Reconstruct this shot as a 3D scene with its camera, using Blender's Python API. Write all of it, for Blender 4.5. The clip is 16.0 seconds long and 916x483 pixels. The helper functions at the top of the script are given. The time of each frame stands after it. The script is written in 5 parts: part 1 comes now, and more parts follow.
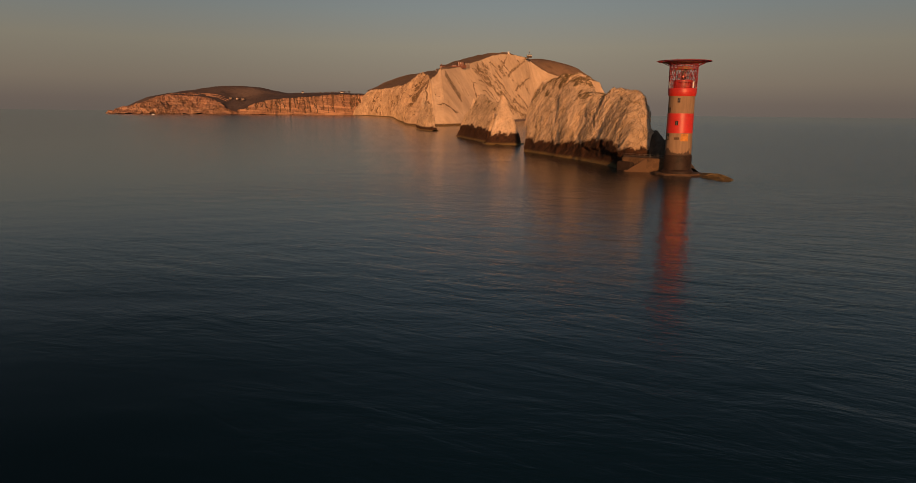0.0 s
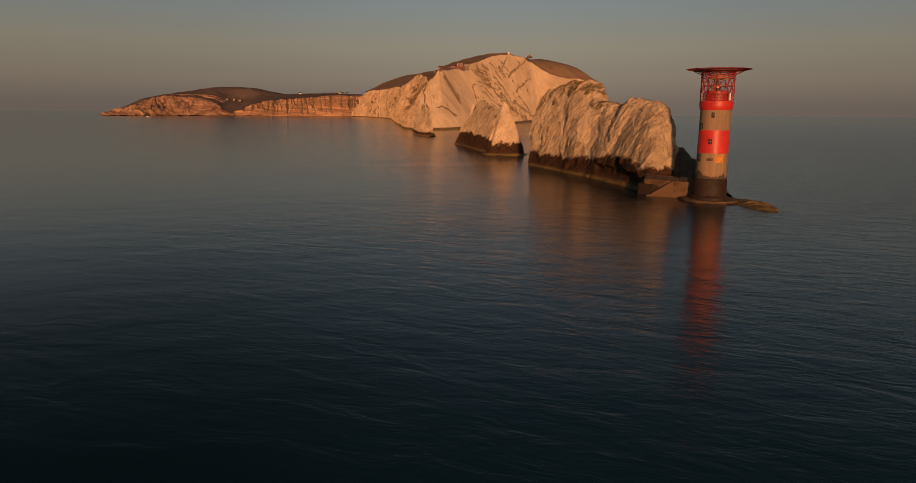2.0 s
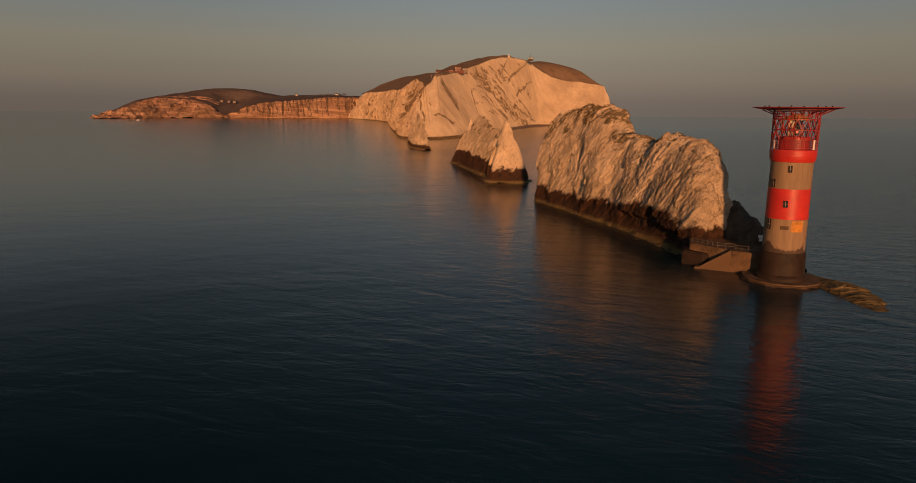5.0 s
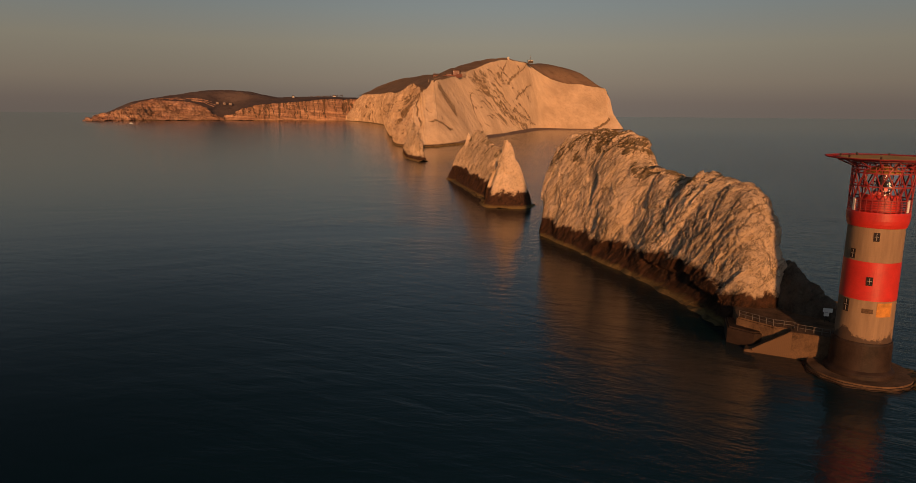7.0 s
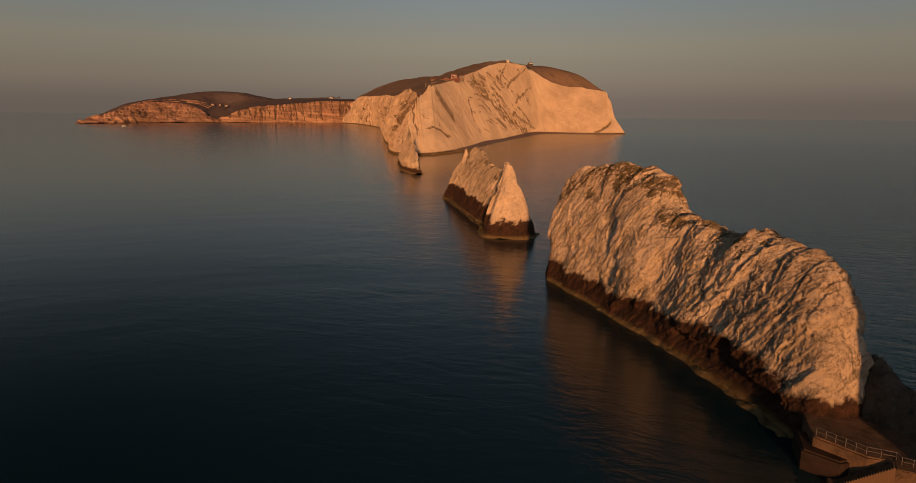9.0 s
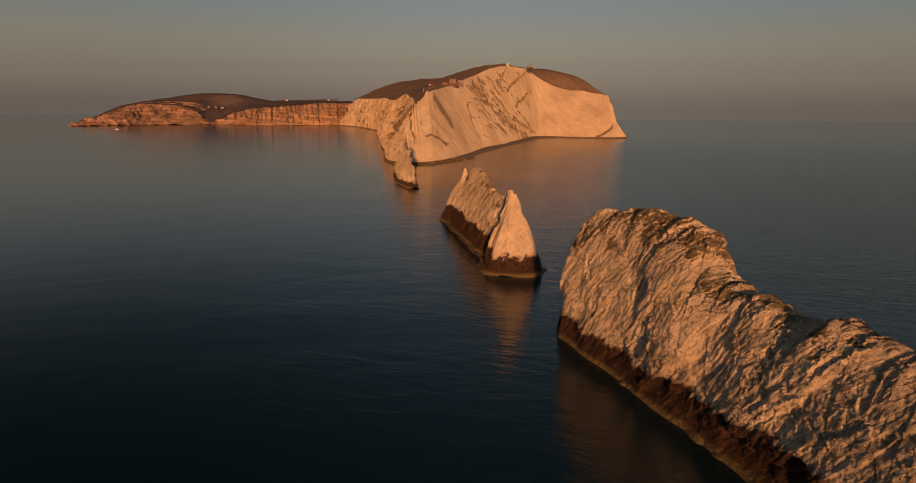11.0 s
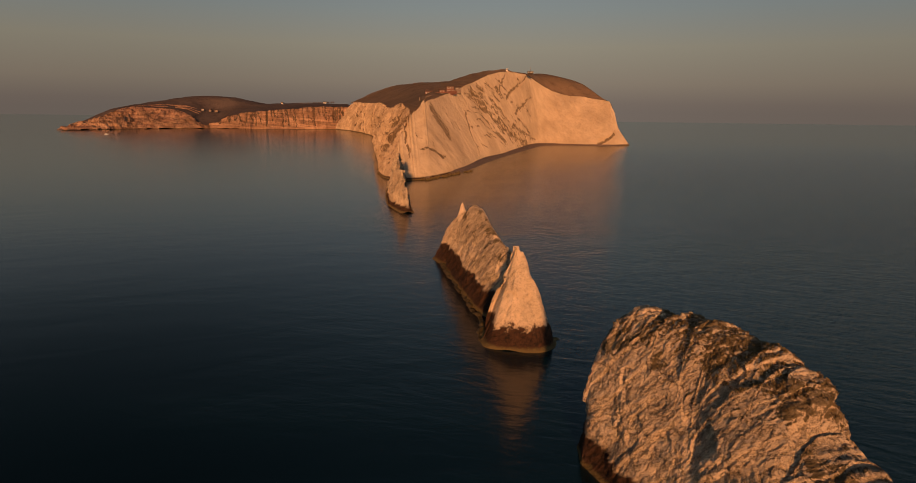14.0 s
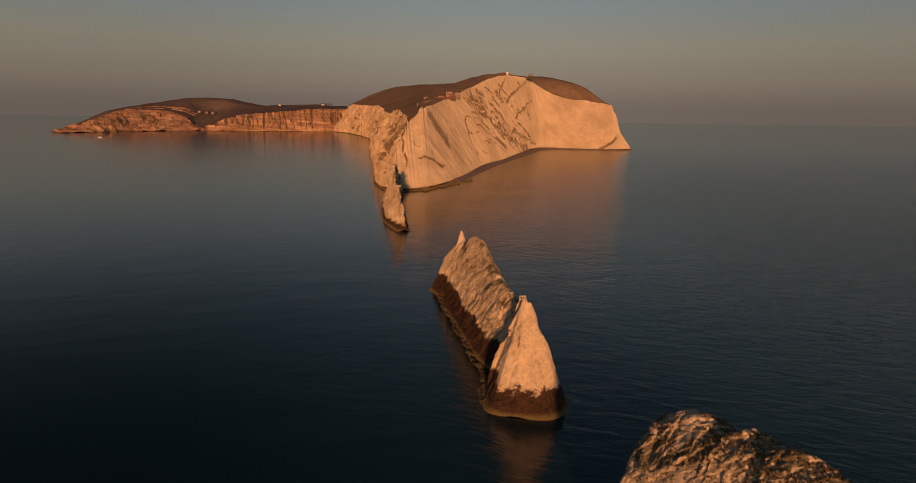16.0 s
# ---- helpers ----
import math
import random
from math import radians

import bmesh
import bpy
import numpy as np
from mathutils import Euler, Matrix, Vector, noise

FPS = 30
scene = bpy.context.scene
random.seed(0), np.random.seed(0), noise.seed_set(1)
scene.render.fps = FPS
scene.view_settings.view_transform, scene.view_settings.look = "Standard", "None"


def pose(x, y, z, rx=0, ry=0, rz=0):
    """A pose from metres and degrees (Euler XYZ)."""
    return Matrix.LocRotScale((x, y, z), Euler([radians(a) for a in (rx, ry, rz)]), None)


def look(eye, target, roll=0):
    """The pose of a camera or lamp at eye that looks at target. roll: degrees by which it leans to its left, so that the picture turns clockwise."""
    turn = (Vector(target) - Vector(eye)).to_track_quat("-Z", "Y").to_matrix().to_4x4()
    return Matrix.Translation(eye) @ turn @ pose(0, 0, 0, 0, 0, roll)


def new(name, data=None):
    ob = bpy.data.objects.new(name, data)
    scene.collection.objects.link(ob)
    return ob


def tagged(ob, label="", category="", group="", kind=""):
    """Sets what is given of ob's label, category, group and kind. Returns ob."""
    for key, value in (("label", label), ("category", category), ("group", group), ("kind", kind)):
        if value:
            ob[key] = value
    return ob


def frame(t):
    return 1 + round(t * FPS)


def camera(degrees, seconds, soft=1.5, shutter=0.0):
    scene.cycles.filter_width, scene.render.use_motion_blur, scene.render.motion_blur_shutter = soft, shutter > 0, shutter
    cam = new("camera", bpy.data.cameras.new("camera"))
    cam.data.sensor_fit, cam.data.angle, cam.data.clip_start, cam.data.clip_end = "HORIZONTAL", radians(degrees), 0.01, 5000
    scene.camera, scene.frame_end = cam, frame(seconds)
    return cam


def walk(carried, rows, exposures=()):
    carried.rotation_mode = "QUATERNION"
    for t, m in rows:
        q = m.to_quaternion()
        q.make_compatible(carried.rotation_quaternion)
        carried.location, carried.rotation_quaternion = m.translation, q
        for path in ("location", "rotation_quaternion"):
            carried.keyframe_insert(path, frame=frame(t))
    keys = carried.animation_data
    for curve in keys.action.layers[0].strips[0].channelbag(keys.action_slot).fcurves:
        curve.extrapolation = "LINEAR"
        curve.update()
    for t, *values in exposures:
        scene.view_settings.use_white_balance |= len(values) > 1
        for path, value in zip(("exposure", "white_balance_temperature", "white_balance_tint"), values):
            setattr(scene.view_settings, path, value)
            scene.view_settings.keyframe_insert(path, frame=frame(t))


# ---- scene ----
cam = camera(68.72, 16.0, soft=0.8)
PATH = [
    (0.0, pose(0.00, 0.00, 18.27, 90, 0, -0.000) @ pose(0, 0, 0, -11.006, 0, 0) @ pose(0, 0, 0, 0, 0, 0.593)),
    (0.5, pose(0.14, 7.50, 19.30, 90, 0, 0.005) @ pose(0, 0, 0, -11.045, 0, 0) @ pose(0, 0, 0, 0, 0, 0.570)),
    (1.0, pose(0.32, 15.00, 20.36, 90, 0, -0.010) @ pose(0, 0, 0, -11.043, 0, 0) @ pose(0, 0, 0, 0, 0, 0.537)),
    (1.5, pose(0.48, 22.54, 21.42, 90, 0, -0.025) @ pose(0, 0, 0, -11.032, 0, 0) @ pose(0, 0, 0, 0, 0, 0.481)),
    (2.0, pose(0.74, 30.09, 22.60, 90, 0, -0.011) @ pose(0, 0, 0, -11.036, 0, 0) @ pose(0, 0, 0, 0, 0, 0.468)),
    (2.5, pose(1.02, 37.70, 23.94, 90, 0, -0.028) @ pose(0, 0, 0, -11.039, 0, 0) @ pose(0, 0, 0, 0, 0, 0.472)),
    (3.0, pose(1.29, 45.37, 25.44, 90, 0, -0.045) @ pose(0, 0, 0, -11.033, 0, 0) @ pose(0, 0, 0, 0, 0, 0.485)),
    (3.5, pose(1.55, 53.08, 27.07, 90, 0, -0.077) @ pose(0, 0, 0, -11.020, 0, 0) @ pose(0, 0, 0, 0, 0, 0.488)),
    (4.0, pose(1.87, 60.78, 28.78, 90, 0, -0.052) @ pose(0, 0, 0, -11.050, 0, 0) @ pose(0, 0, 0, 0, 0, 0.523)),
    (6.5, pose(3.35, 98.39, 37.82, 90, 0, -0.122) @ pose(0, 0, 0, -11.093, 0, 0) @ pose(0, 0, 0, 0, 0, 0.468)),
    (7.0, pose(3.76, 106.11, 39.62, 90, 0, -0.142) @ pose(0, 0, 0, -11.096, 0, 0) @ pose(0, 0, 0, 0, 0, 0.473)),
    (7.5, pose(4.18, 113.79, 41.36, 90, 0, -0.175) @ pose(0, 0, 0, -11.110, 0, 0) @ pose(0, 0, 0, 0, 0, 0.489)),
    (8.0, pose(4.55, 121.44, 43.20, 90, 0, -0.210) @ pose(0, 0, 0, -11.116, 0, 0) @ pose(0, 0, 0, 0, 0, 0.520)),
    (10.5, pose(5.05, 157.01, 52.24, 90, 0, -0.313) @ pose(0, 0, 0, -11.081, 0, 0) @ pose(0, 0, 0, 0, 0, 0.544)),
    (11.0, pose(5.13, 163.84, 54.12, 90, 0, -0.351) @ pose(0, 0, 0, -11.089, 0, 0) @ pose(0, 0, 0, 0, 0, 0.577)),
    (11.5, pose(5.24, 170.60, 55.96, 90, 0, -0.396) @ pose(0, 0, 0, -11.084, 0, 0) @ pose(0, 0, 0, 0, 0, 0.614)),
    (12.0, pose(5.36, 177.32, 57.84, 90, 0, -0.428) @ pose(0, 0, 0, -11.067, 0, 0) @ pose(0, 0, 0, 0, 0, 0.657)),
    (12.5, pose(5.55, 183.91, 59.70, 90, 0, -0.463) @ pose(0, 0, 0, -11.070, 0, 0) @ pose(0, 0, 0, 0, 0, 0.686)),
    (13.0, pose(5.70, 190.46, 61.55, 90, 0, -0.490) @ pose(0, 0, 0, -11.059, 0, 0) @ pose(0, 0, 0, 0, 0, 0.696)),
    (13.5, pose(5.81, 197.04, 63.43, 90, 0, -0.516) @ pose(0, 0, 0, -11.042, 0, 0) @ pose(0, 0, 0, 0, 0, 0.711)),
    (14.0, pose(5.93, 203.55, 65.31, 90, 0, -0.530) @ pose(0, 0, 0, -11.042, 0, 0) @ pose(0, 0, 0, 0, 0, 0.732)),
    (14.5, pose(5.98, 210.09, 67.20, 90, 0, -0.550) @ pose(0, 0, 0, -11.052, 0, 0) @ pose(0, 0, 0, 0, 0, 0.749)),
    (15.0, pose(6.07, 216.57, 69.11, 90, 0, -0.597) @ pose(0, 0, 0, -11.038, 0, 0) @ pose(0, 0, 0, 0, 0, 0.758)),
    (15.5, pose(6.13, 223.03, 70.93, 90, 0, -0.602) @ pose(0, 0, 0, -11.049, 0, 0) @ pose(0, 0, 0, 0, 0, 0.767)),
    (16.0, pose(6.23, 229.49, 72.70, 90, 0, -0.587) @ pose(0, 0, 0, -11.048, 0, 0) @ pose(0, 0, 0, 0, 0, 0.777)),
]
walk(cam, PATH)

# ---- light ----
SUN_AZ, SUN_EL = 0.3, 9.0          # degrees: travel heading of the light from +y towards +x, height of the sun
world = bpy.data.worlds.new("dusk_sky")
scene.world = world
world.use_nodes = True
wn, wl = world.node_tree.nodes, world.node_tree.links
wn.clear()
w_out = wn.new("ShaderNodeOutputWorld")
w_bg = wn.new("ShaderNodeBackground")
w_sky = wn.new("ShaderNodeTexSky")
w_sky.sky_type = "NISHITA"
w_sky.sun_disc = False
w_sky.sun_elevation = radians(SUN_EL)
w_sky.sun_rotation = radians(180.0 + SUN_AZ)
w_sky.dust_density = 3.0
w_co = wn.new("ShaderNodeTexCoord")
w_sep = wn.new("ShaderNodeSeparateXYZ")
w_ramp = wn.new("ShaderNodeValToRGB")
w_mix = wn.new("ShaderNodeMix")
w_mix.data_type = "RGBA"
w_dim = wn.new("ShaderNodeMix")
w_dim.data_type = "RGBA"
w_dim.blend_type = "MULTIPLY"
w_dim.inputs["Factor"].default_value = 1.0
w_dim.inputs["B"].default_value = (0.05, 0.05, 0.05, 1)
w_mix.inputs["Factor"].default_value = 0.15
HAZE = [(0.0, (0.175, 0.140, 0.118)), (0.012, (0.184, 0.145, 0.121)), (0.04, (0.234, 0.187, 0.145)), (0.09, (0.264, 0.230, 0.175)),
        (0.14, (0.212, 0.228, 0.220)), (0.20, (0.166, 0.201, 0.230)), (0.30, (0.085, 0.122, 0.158)), (0.42, (0.028, 0.051, 0.072)), (1.0, (0.015, 0.028, 0.045))]
els = w_ramp.color_ramp.elements
els[0].position, els[0].color = 0.0, (*HAZE[0][1], 1)
els[1].position, els[1].color = 1.0, (*HAZE[-1][1], 1)
for pos, col in HAZE[1:-1]:
    e = els.new(pos)
    e.color = (*col, 1)
wl.new(w_co.outputs["Generated"], w_sep.inputs[0])
wl.new(w_sep.outputs["Z"], w_ramp.inputs[0])
wl.new(w_sky.outputs[0], w_dim.inputs["A"])
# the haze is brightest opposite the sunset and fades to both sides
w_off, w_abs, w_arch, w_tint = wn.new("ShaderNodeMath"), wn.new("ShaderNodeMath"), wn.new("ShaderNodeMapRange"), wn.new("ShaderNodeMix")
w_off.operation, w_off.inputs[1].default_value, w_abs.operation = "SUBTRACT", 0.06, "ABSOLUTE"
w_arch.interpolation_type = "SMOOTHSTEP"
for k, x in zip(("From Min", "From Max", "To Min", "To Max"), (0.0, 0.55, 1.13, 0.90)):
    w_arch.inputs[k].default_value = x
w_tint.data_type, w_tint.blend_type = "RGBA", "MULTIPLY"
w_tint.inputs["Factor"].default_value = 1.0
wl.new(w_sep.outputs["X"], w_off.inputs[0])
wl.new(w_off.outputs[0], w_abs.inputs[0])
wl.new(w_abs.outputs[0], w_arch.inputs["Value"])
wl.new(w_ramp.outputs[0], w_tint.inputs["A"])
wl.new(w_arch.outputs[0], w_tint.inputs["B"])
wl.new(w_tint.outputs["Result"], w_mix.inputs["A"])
wl.new(w_dim.outputs["Result"], w_mix.inputs["B"])
# the bright sunset half of the sky, opposite the view
w_west = wn.new("ShaderNodeMapRange")
w_west.interpolation_type = "SMOOTHSTEP"
for k, x in zip(("From Min", "From Max", "To Min", "To Max"), (0.0, -1.0, 0.0, 1.0)):
    w_west.inputs[k].default_value = x
w_glow = wn.new("ShaderNodeMix")
w_glow.data_type = "RGBA"
w_glow.blend_type = "ADD"
w_glow.inputs["B"].default_value = (0.15, 0.185, 0.235, 1)
wl.new(w_sep.outputs["Y"], w_west.inputs["Value"])
wl.new(w_west.outputs[0], w_glow.inputs["Factor"])
# the high sky darkens towards the north
w_north, w_high, w_both = wn.new("ShaderNodeMapRange"), wn.new("ShaderNodeMapRange"), wn.new("ShaderNodeMath")
w_north.interpolation_type = w_high.interpolation_type = "SMOOTHSTEP"
for n_, ks in ((w_north, (0.05, -0.60, 0.0, 1.0)), (w_high, (0.12, 0.34, 0.0, 0.72))):
    for k, x in zip(("From Min", "From Max", "To Min", "To Max"), ks):
        n_.inputs[k].default_value = x
w_both.operation = "MULTIPLY"
w_deep = wn.new("ShaderNodeMix")
w_deep.data_type = "RGBA"
w_deep.inputs["B"].default_value = (0.012, 0.020, 0.028, 1)
wl.new(w_sep.outputs["X"], w_north.inputs["Value"])
wl.new(w_sep.outputs["Z"], w_high.inputs["Value"])
wl.new(w_north.outputs[0], w_both.inputs[0])
wl.new(w_high.outputs[0], w_both.inputs[1])
wl.new(w_both.outputs[0], w_deep.inputs["Factor"])
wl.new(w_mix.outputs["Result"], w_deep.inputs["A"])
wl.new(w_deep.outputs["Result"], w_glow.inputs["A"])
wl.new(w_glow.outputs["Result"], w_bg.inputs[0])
w_bg.inputs[1].default_value = 1.0
wl.new(w_bg.outputs[0], w_out.inputs[0])

sun = new("sun", bpy.data.lights.new("sun", "SUN"))
sun.data.energy, sun.data.angle, sun.data.color = 4.0, radians(2.0), (1.0, 0.46, 0.18)
sun.matrix_world = look((0, -300, 300 * math.tan(radians(SUN_EL))), (300 * math.tan(radians(SUN_AZ)), 0, 0))


# ---- helpers of this scene ----
def hash3(i, j, k, seed):
    h = (i.astype(np.uint32) * np.uint32(374761393) + j.astype(np.uint32) * np.uint32(668265263)
         + k.astype(np.uint32) * np.uint32(2147483647) + np.uint32((seed * 1274126177) & 0xFFFFFFFF))
    h = (h ^ (h >> np.uint32(13))) * np.uint32(1274126177)
    h = h ^ (h >> np.uint32(16))
    return (h & np.uint32(0xFFFFFF)).astype(np.float64) / float(0xFFFFFF) * 2 - 1


def vnoise(p, seed=0):
    """Smooth value noise in -1..1 at the points p (..., 3)."""
    q = np.floor(p).astype(np.int64)
    f = p - q
    f = f * f * f * (f * (f * 6 - 15) + 10)
    out = 0.0
    for a in (0, 1):
        for b in (0, 1):
            for c in (0, 1):
                w = (f[..., 0] if a else 1 - f[..., 0]) * (f[..., 1] if b else 1 - f[..., 1]) * (f[..., 2] if c else 1 - f[..., 2])
                out = out + w * hash3(q[..., 0] + a, q[..., 1] + b, q[..., 2] + c, seed)
    return out


def fbm(p, octaves=4, gain=0.5, seed=0, ridged=False):
    out, amp, tot = 0.0, 1.0, 0.0
    for o in range(octaves):
        n = vnoise(p * 2.03 ** o + 17.3 * o, seed + o)
        if ridged:
            n = 1 - 2 * np.abs(n)
        out, tot, amp = out + amp * n, tot + amp, amp * gain
    return out / tot


def facets(p, seed, crack=0.22):
    """Broken, flat-sided relief: each cell of the points p has its own tilt and height, with a crack at its border."""
    q = np.floor(p).astype(np.int64)
    d1 = np.full(p.shape[:-1], 9.0)
    d2 = d1.copy()
    val = np.zeros(p.shape[:-1])
    for a in (-1, 0, 1):
        for b in (-1, 0, 1):
            for c in (-1, 0, 1):
                i, j, k = q[..., 0] + a, q[..., 1] + b, q[..., 2] + c
                h = [hash3(i, j, k, seed + n) for n in range(7)]
                off = np.stack([p[..., 0] - i - 0.5 - 0.45 * h[0], p[..., 1] - j - 0.5 - 0.45 * h[1], p[..., 2] - k - 0.5 - 0.45 * h[2]], -1)
                d = (off ** 2).sum(-1)
                v = 0.6 * (off[..., 0] * h[3] + off[..., 1] * h[4] + off[..., 2] * h[5]) + 0.35 * h[6]
                near = d < d1
                d2 = np.where(near, d1, np.minimum(d2, d))
                val = np.where(near, v, val)
                d1 = np.where(near, d, d1)
    edge = np.sqrt(d2) - np.sqrt(d1)
    return val - crack * np.exp(-(edge / 0.07) ** 2)


def beds(p, g, thick, run, seed, tilt=0.7):
    """Broken beds of rock: slabs drawn out along g, each with its own height and tilt, with sharp edges between them."""
    g = np.array(g, float)
    g = g / np.linalg.norm(g)
    nb = np.array((0.0, g[2], -g[1]))
    nb /= np.linalg.norm(nb)
    b, a, c = p @ nb / thick, p @ g / run, p @ np.cross(g, nb) / run
    k = np.floor(b).astype(np.int64)
    zero = np.zeros_like(k)
    a = a + 3.7 * hash3(k, zero, zero, seed)
    j = np.floor(a).astype(np.int64)
    c = c + 2.3 * hash3(k, j, zero, seed + 1)
    m = np.floor(c).astype(np.int64)
    h = [hash3(k, j, m, seed + 2 + n) for n in range(4)]
    return 0.2 * h[0] + tilt * (0.6 + 0.4 * h[1]) * (b - k - 0.5) + 0.3 * h[2] * (a - j - 0.5) + 0.3 * h[3] * (c - m - 0.5)


def along(p, g, squeeze):
    """Squeezes the points p along the direction g, so that noise on them is drawn out that way."""
    g = np.array(g, float)
    g = g / np.linalg.norm(g)
    return p - (1 - 1 / squeeze) * (p @ g)[..., None] * g


def curve(keys, vals, s):
    """Smooth interpolation of vals (n, k) at the sorted keys, with limited slopes."""
    keys, vals, s = np.array(keys, float), np.array(vals, float), np.asarray(s, float)
    if vals.ndim == 1:
        vals = vals[:, None]
    d = np.diff(vals, axis=0) / np.diff(keys)[:, None]
    m = np.zeros_like(vals)
    m[1:-1] = np.where(d[:-1] * d[1:] > 0, 2 * d[:-1] * d[1:] / (d[:-1] + d[1:] + 1e-12), 0)
    m[0], m[-1] = d[0], d[-1]
    i = np.clip(np.searchsorted(keys, s, side="right") - 1, 0, len(keys) - 2)
    h = (keys[i + 1] - keys[i])
    t = ((s - keys[i]) / h)[:, None]
    h = h[:, None]
    return ((2 * t ** 3 - 3 * t ** 2 + 1) * vals[i] + (t ** 3 - 2 * t ** 2 + t) * h * m[i]
            + (-2 * t ** 3 + 3 * t ** 2) * vals[i + 1] + (t ** 3 - t ** 2) * h * m[i + 1])


def arc_keys(pts):
    pts = np.array(pts, float)
    return np.concatenate([[0], np.cumsum(np.linalg.norm(np.diff(pts, axis=0), axis=1))])


def normals_of(g):
    du, dv = np.gradient(g, axis=0), np.gradient(g, axis=1)
    n = np.cross(du, dv)
    return n / (np.linalg.norm(n, axis=-1, keepdims=True) + 1e-9)


def grid_mesh(name, *grids, smooth=True, scrub_and_shade=None, wet=None):
    """One mesh of one or more grids of points (nu, nv, 3). scrub_and_shade: how much grows on the rock at each point,
    plus shade painted into cliff hollows; wet: metres by which the weed reaches higher there.
    """
    vs, fs, base = [], [], 0
    for g in grids:
        nu, nv = g.shape[:2]
        idx = np.arange(nu * nv).reshape(nu, nv) + base
        vs.append(g.reshape(-1, 3))
        fs.append(np.stack([idx[:-1, :-1], idx[1:, :-1], idx[1:, 1:], idx[:-1, 1:]], -1).reshape(-1, 4))
        base += nu * nv
    vs, fs = np.concatenate(vs), np.concatenate(fs)
    me = bpy.data.meshes.new(name)
    me.vertices.add(len(vs))
    me.vertices.foreach_set("co", vs.astype(np.float32).ravel())
    me.loops.add(len(fs) * 4)
    me.loops.foreach_set("vertex_index", fs.astype(np.int32).ravel())
    me.polygons.add(len(fs))
    me.polygons.foreach_set("loop_start", np.arange(0, len(fs) * 4, 4, dtype=np.int32))
    me.polygons.foreach_set("use_smooth", np.full(len(fs), smooth))
    me.update(calc_edges=True)
    me.validate()
    if scrub_and_shade is not None:
        at = me.attributes.new("scrub_and_shade", "FLOAT", "POINT")
        at.data.foreach_set("value", np.concatenate([x.ravel() for x in scrub_and_shade]).astype(np.float32))
    if wet is not None:
        at = me.attributes.new("wet", "FLOAT", "POINT")
        at.data.foreach_set("value", wet.ravel().astype(np.float32))
    return me


def mesh_of(name, bm, smooth=False):
    me = bpy.data.meshes.new(name)
    bmesh.ops.recalc_face_normals(bm, faces=bm.faces)
    bm.to_mesh(me)
    bm.free()
    if smooth:
        me.polygons.foreach_set("use_smooth", np.full(len(me.polygons), True))
    return me


def part(name, bm, material, parent, label="", smooth=False):
    """Links a bmesh, or a mesh, as one mesh object under a thing or a part."""
    me = mesh_of(name, bm, smooth) if isinstance(bm, bmesh.types.BMesh) else bm
    if material and not me.materials:
        me.materials.append(material)
    ob = new(name, me)
    ob.parent = parent
    return tagged(ob, label)


def thing(name, at, label, category, group="", kind="", turn=0.0):
    ob = new(name)
    ob.matrix_world = pose(*at, 0, 0, turn)
    ob.empty_display_size = 0.5
    return tagged(ob, label, category, group, kind)


def add_box(bm, lo, hi, m=None, bevel=0.0):
    r = bmesh.ops.create_cube(bm, size=1.0)
    vs = r["verts"]
    lo, hi = Vector(lo), Vector(hi)
    for v in vs:
        v.co = Vector((v.co[i] + 0.5) * (hi[i] - lo[i]) + lo[i] for i in range(3))
    if bevel:
        es = list({e for v in vs for e in v.link_edges})
        vs = list({v for f in bmesh.ops.bevel(bm, geom=es, offset=bevel, segments=1, affect="EDGES")["faces"] for v in f.verts} | {v for v in vs if v.is_valid})
    if m is not None:
        bmesh.ops.transform(bm, matrix=m, verts=vs)
    return vs


def add_bar(bm, a, b, r, n=6):
    """A round bar from a to b."""
    a, b = Vector(a), Vector(b)
    d = b - a
    vs = bmesh.ops.create_cone(bm, cap_ends=True, segments=n, radius1=r, radius2=r, depth=d.length)["verts"]
    bmesh.ops.transform(bm, matrix=Matrix.Translation((a + b) / 2) @ d.to_track_quat("Z", "Y").to_matrix().to_4x4(), verts=vs)
    return vs


def add_turned(bm, profile, n=64, a0=0.0, a1=360.0):
    """A surface turned round z from (radius, height) pairs."""
    full = abs(a1 - a0) > 359.9
    m = n if full else n + 1
    rings = []
    for r, z in profile:
        rings.append([bm.verts.new((r * math.cos(radians(a0 + (a1 - a0) * k / n)), r * math.sin(radians(a0 + (a1 - a0) * k / n)), z)) for k in range(m)])
    for p, q in zip(rings[:-1], rings[1:]):
        for k in range(n):
            bm.faces.new((p[k], p[(k + 1) % m], q[(k + 1) % m], q[k]))
    return rings


# ---- materials ----
def material(name):
    m = bpy.data.materials.new(name)
    m.use_nodes = True
    nt = m.node_tree
    return m, nt, nt.nodes["Principled BSDF"]


def node(nt, kind, **sets):
    n = nt.nodes.new(kind)
    for k, v in sets.items():
        n.inputs[k].default_value = v
    return n


def tex_noise(nt, vec, scale, detail=5.0, rough=0.55, distort=0.0):
    n = node(nt, "ShaderNodeTexNoise", Scale=scale, Detail=detail, Roughness=rough, Distortion=distort)
    if vec is not None:
        nt.links.new(vec, n.inputs["Vector"])
    return n.outputs["Fac"]


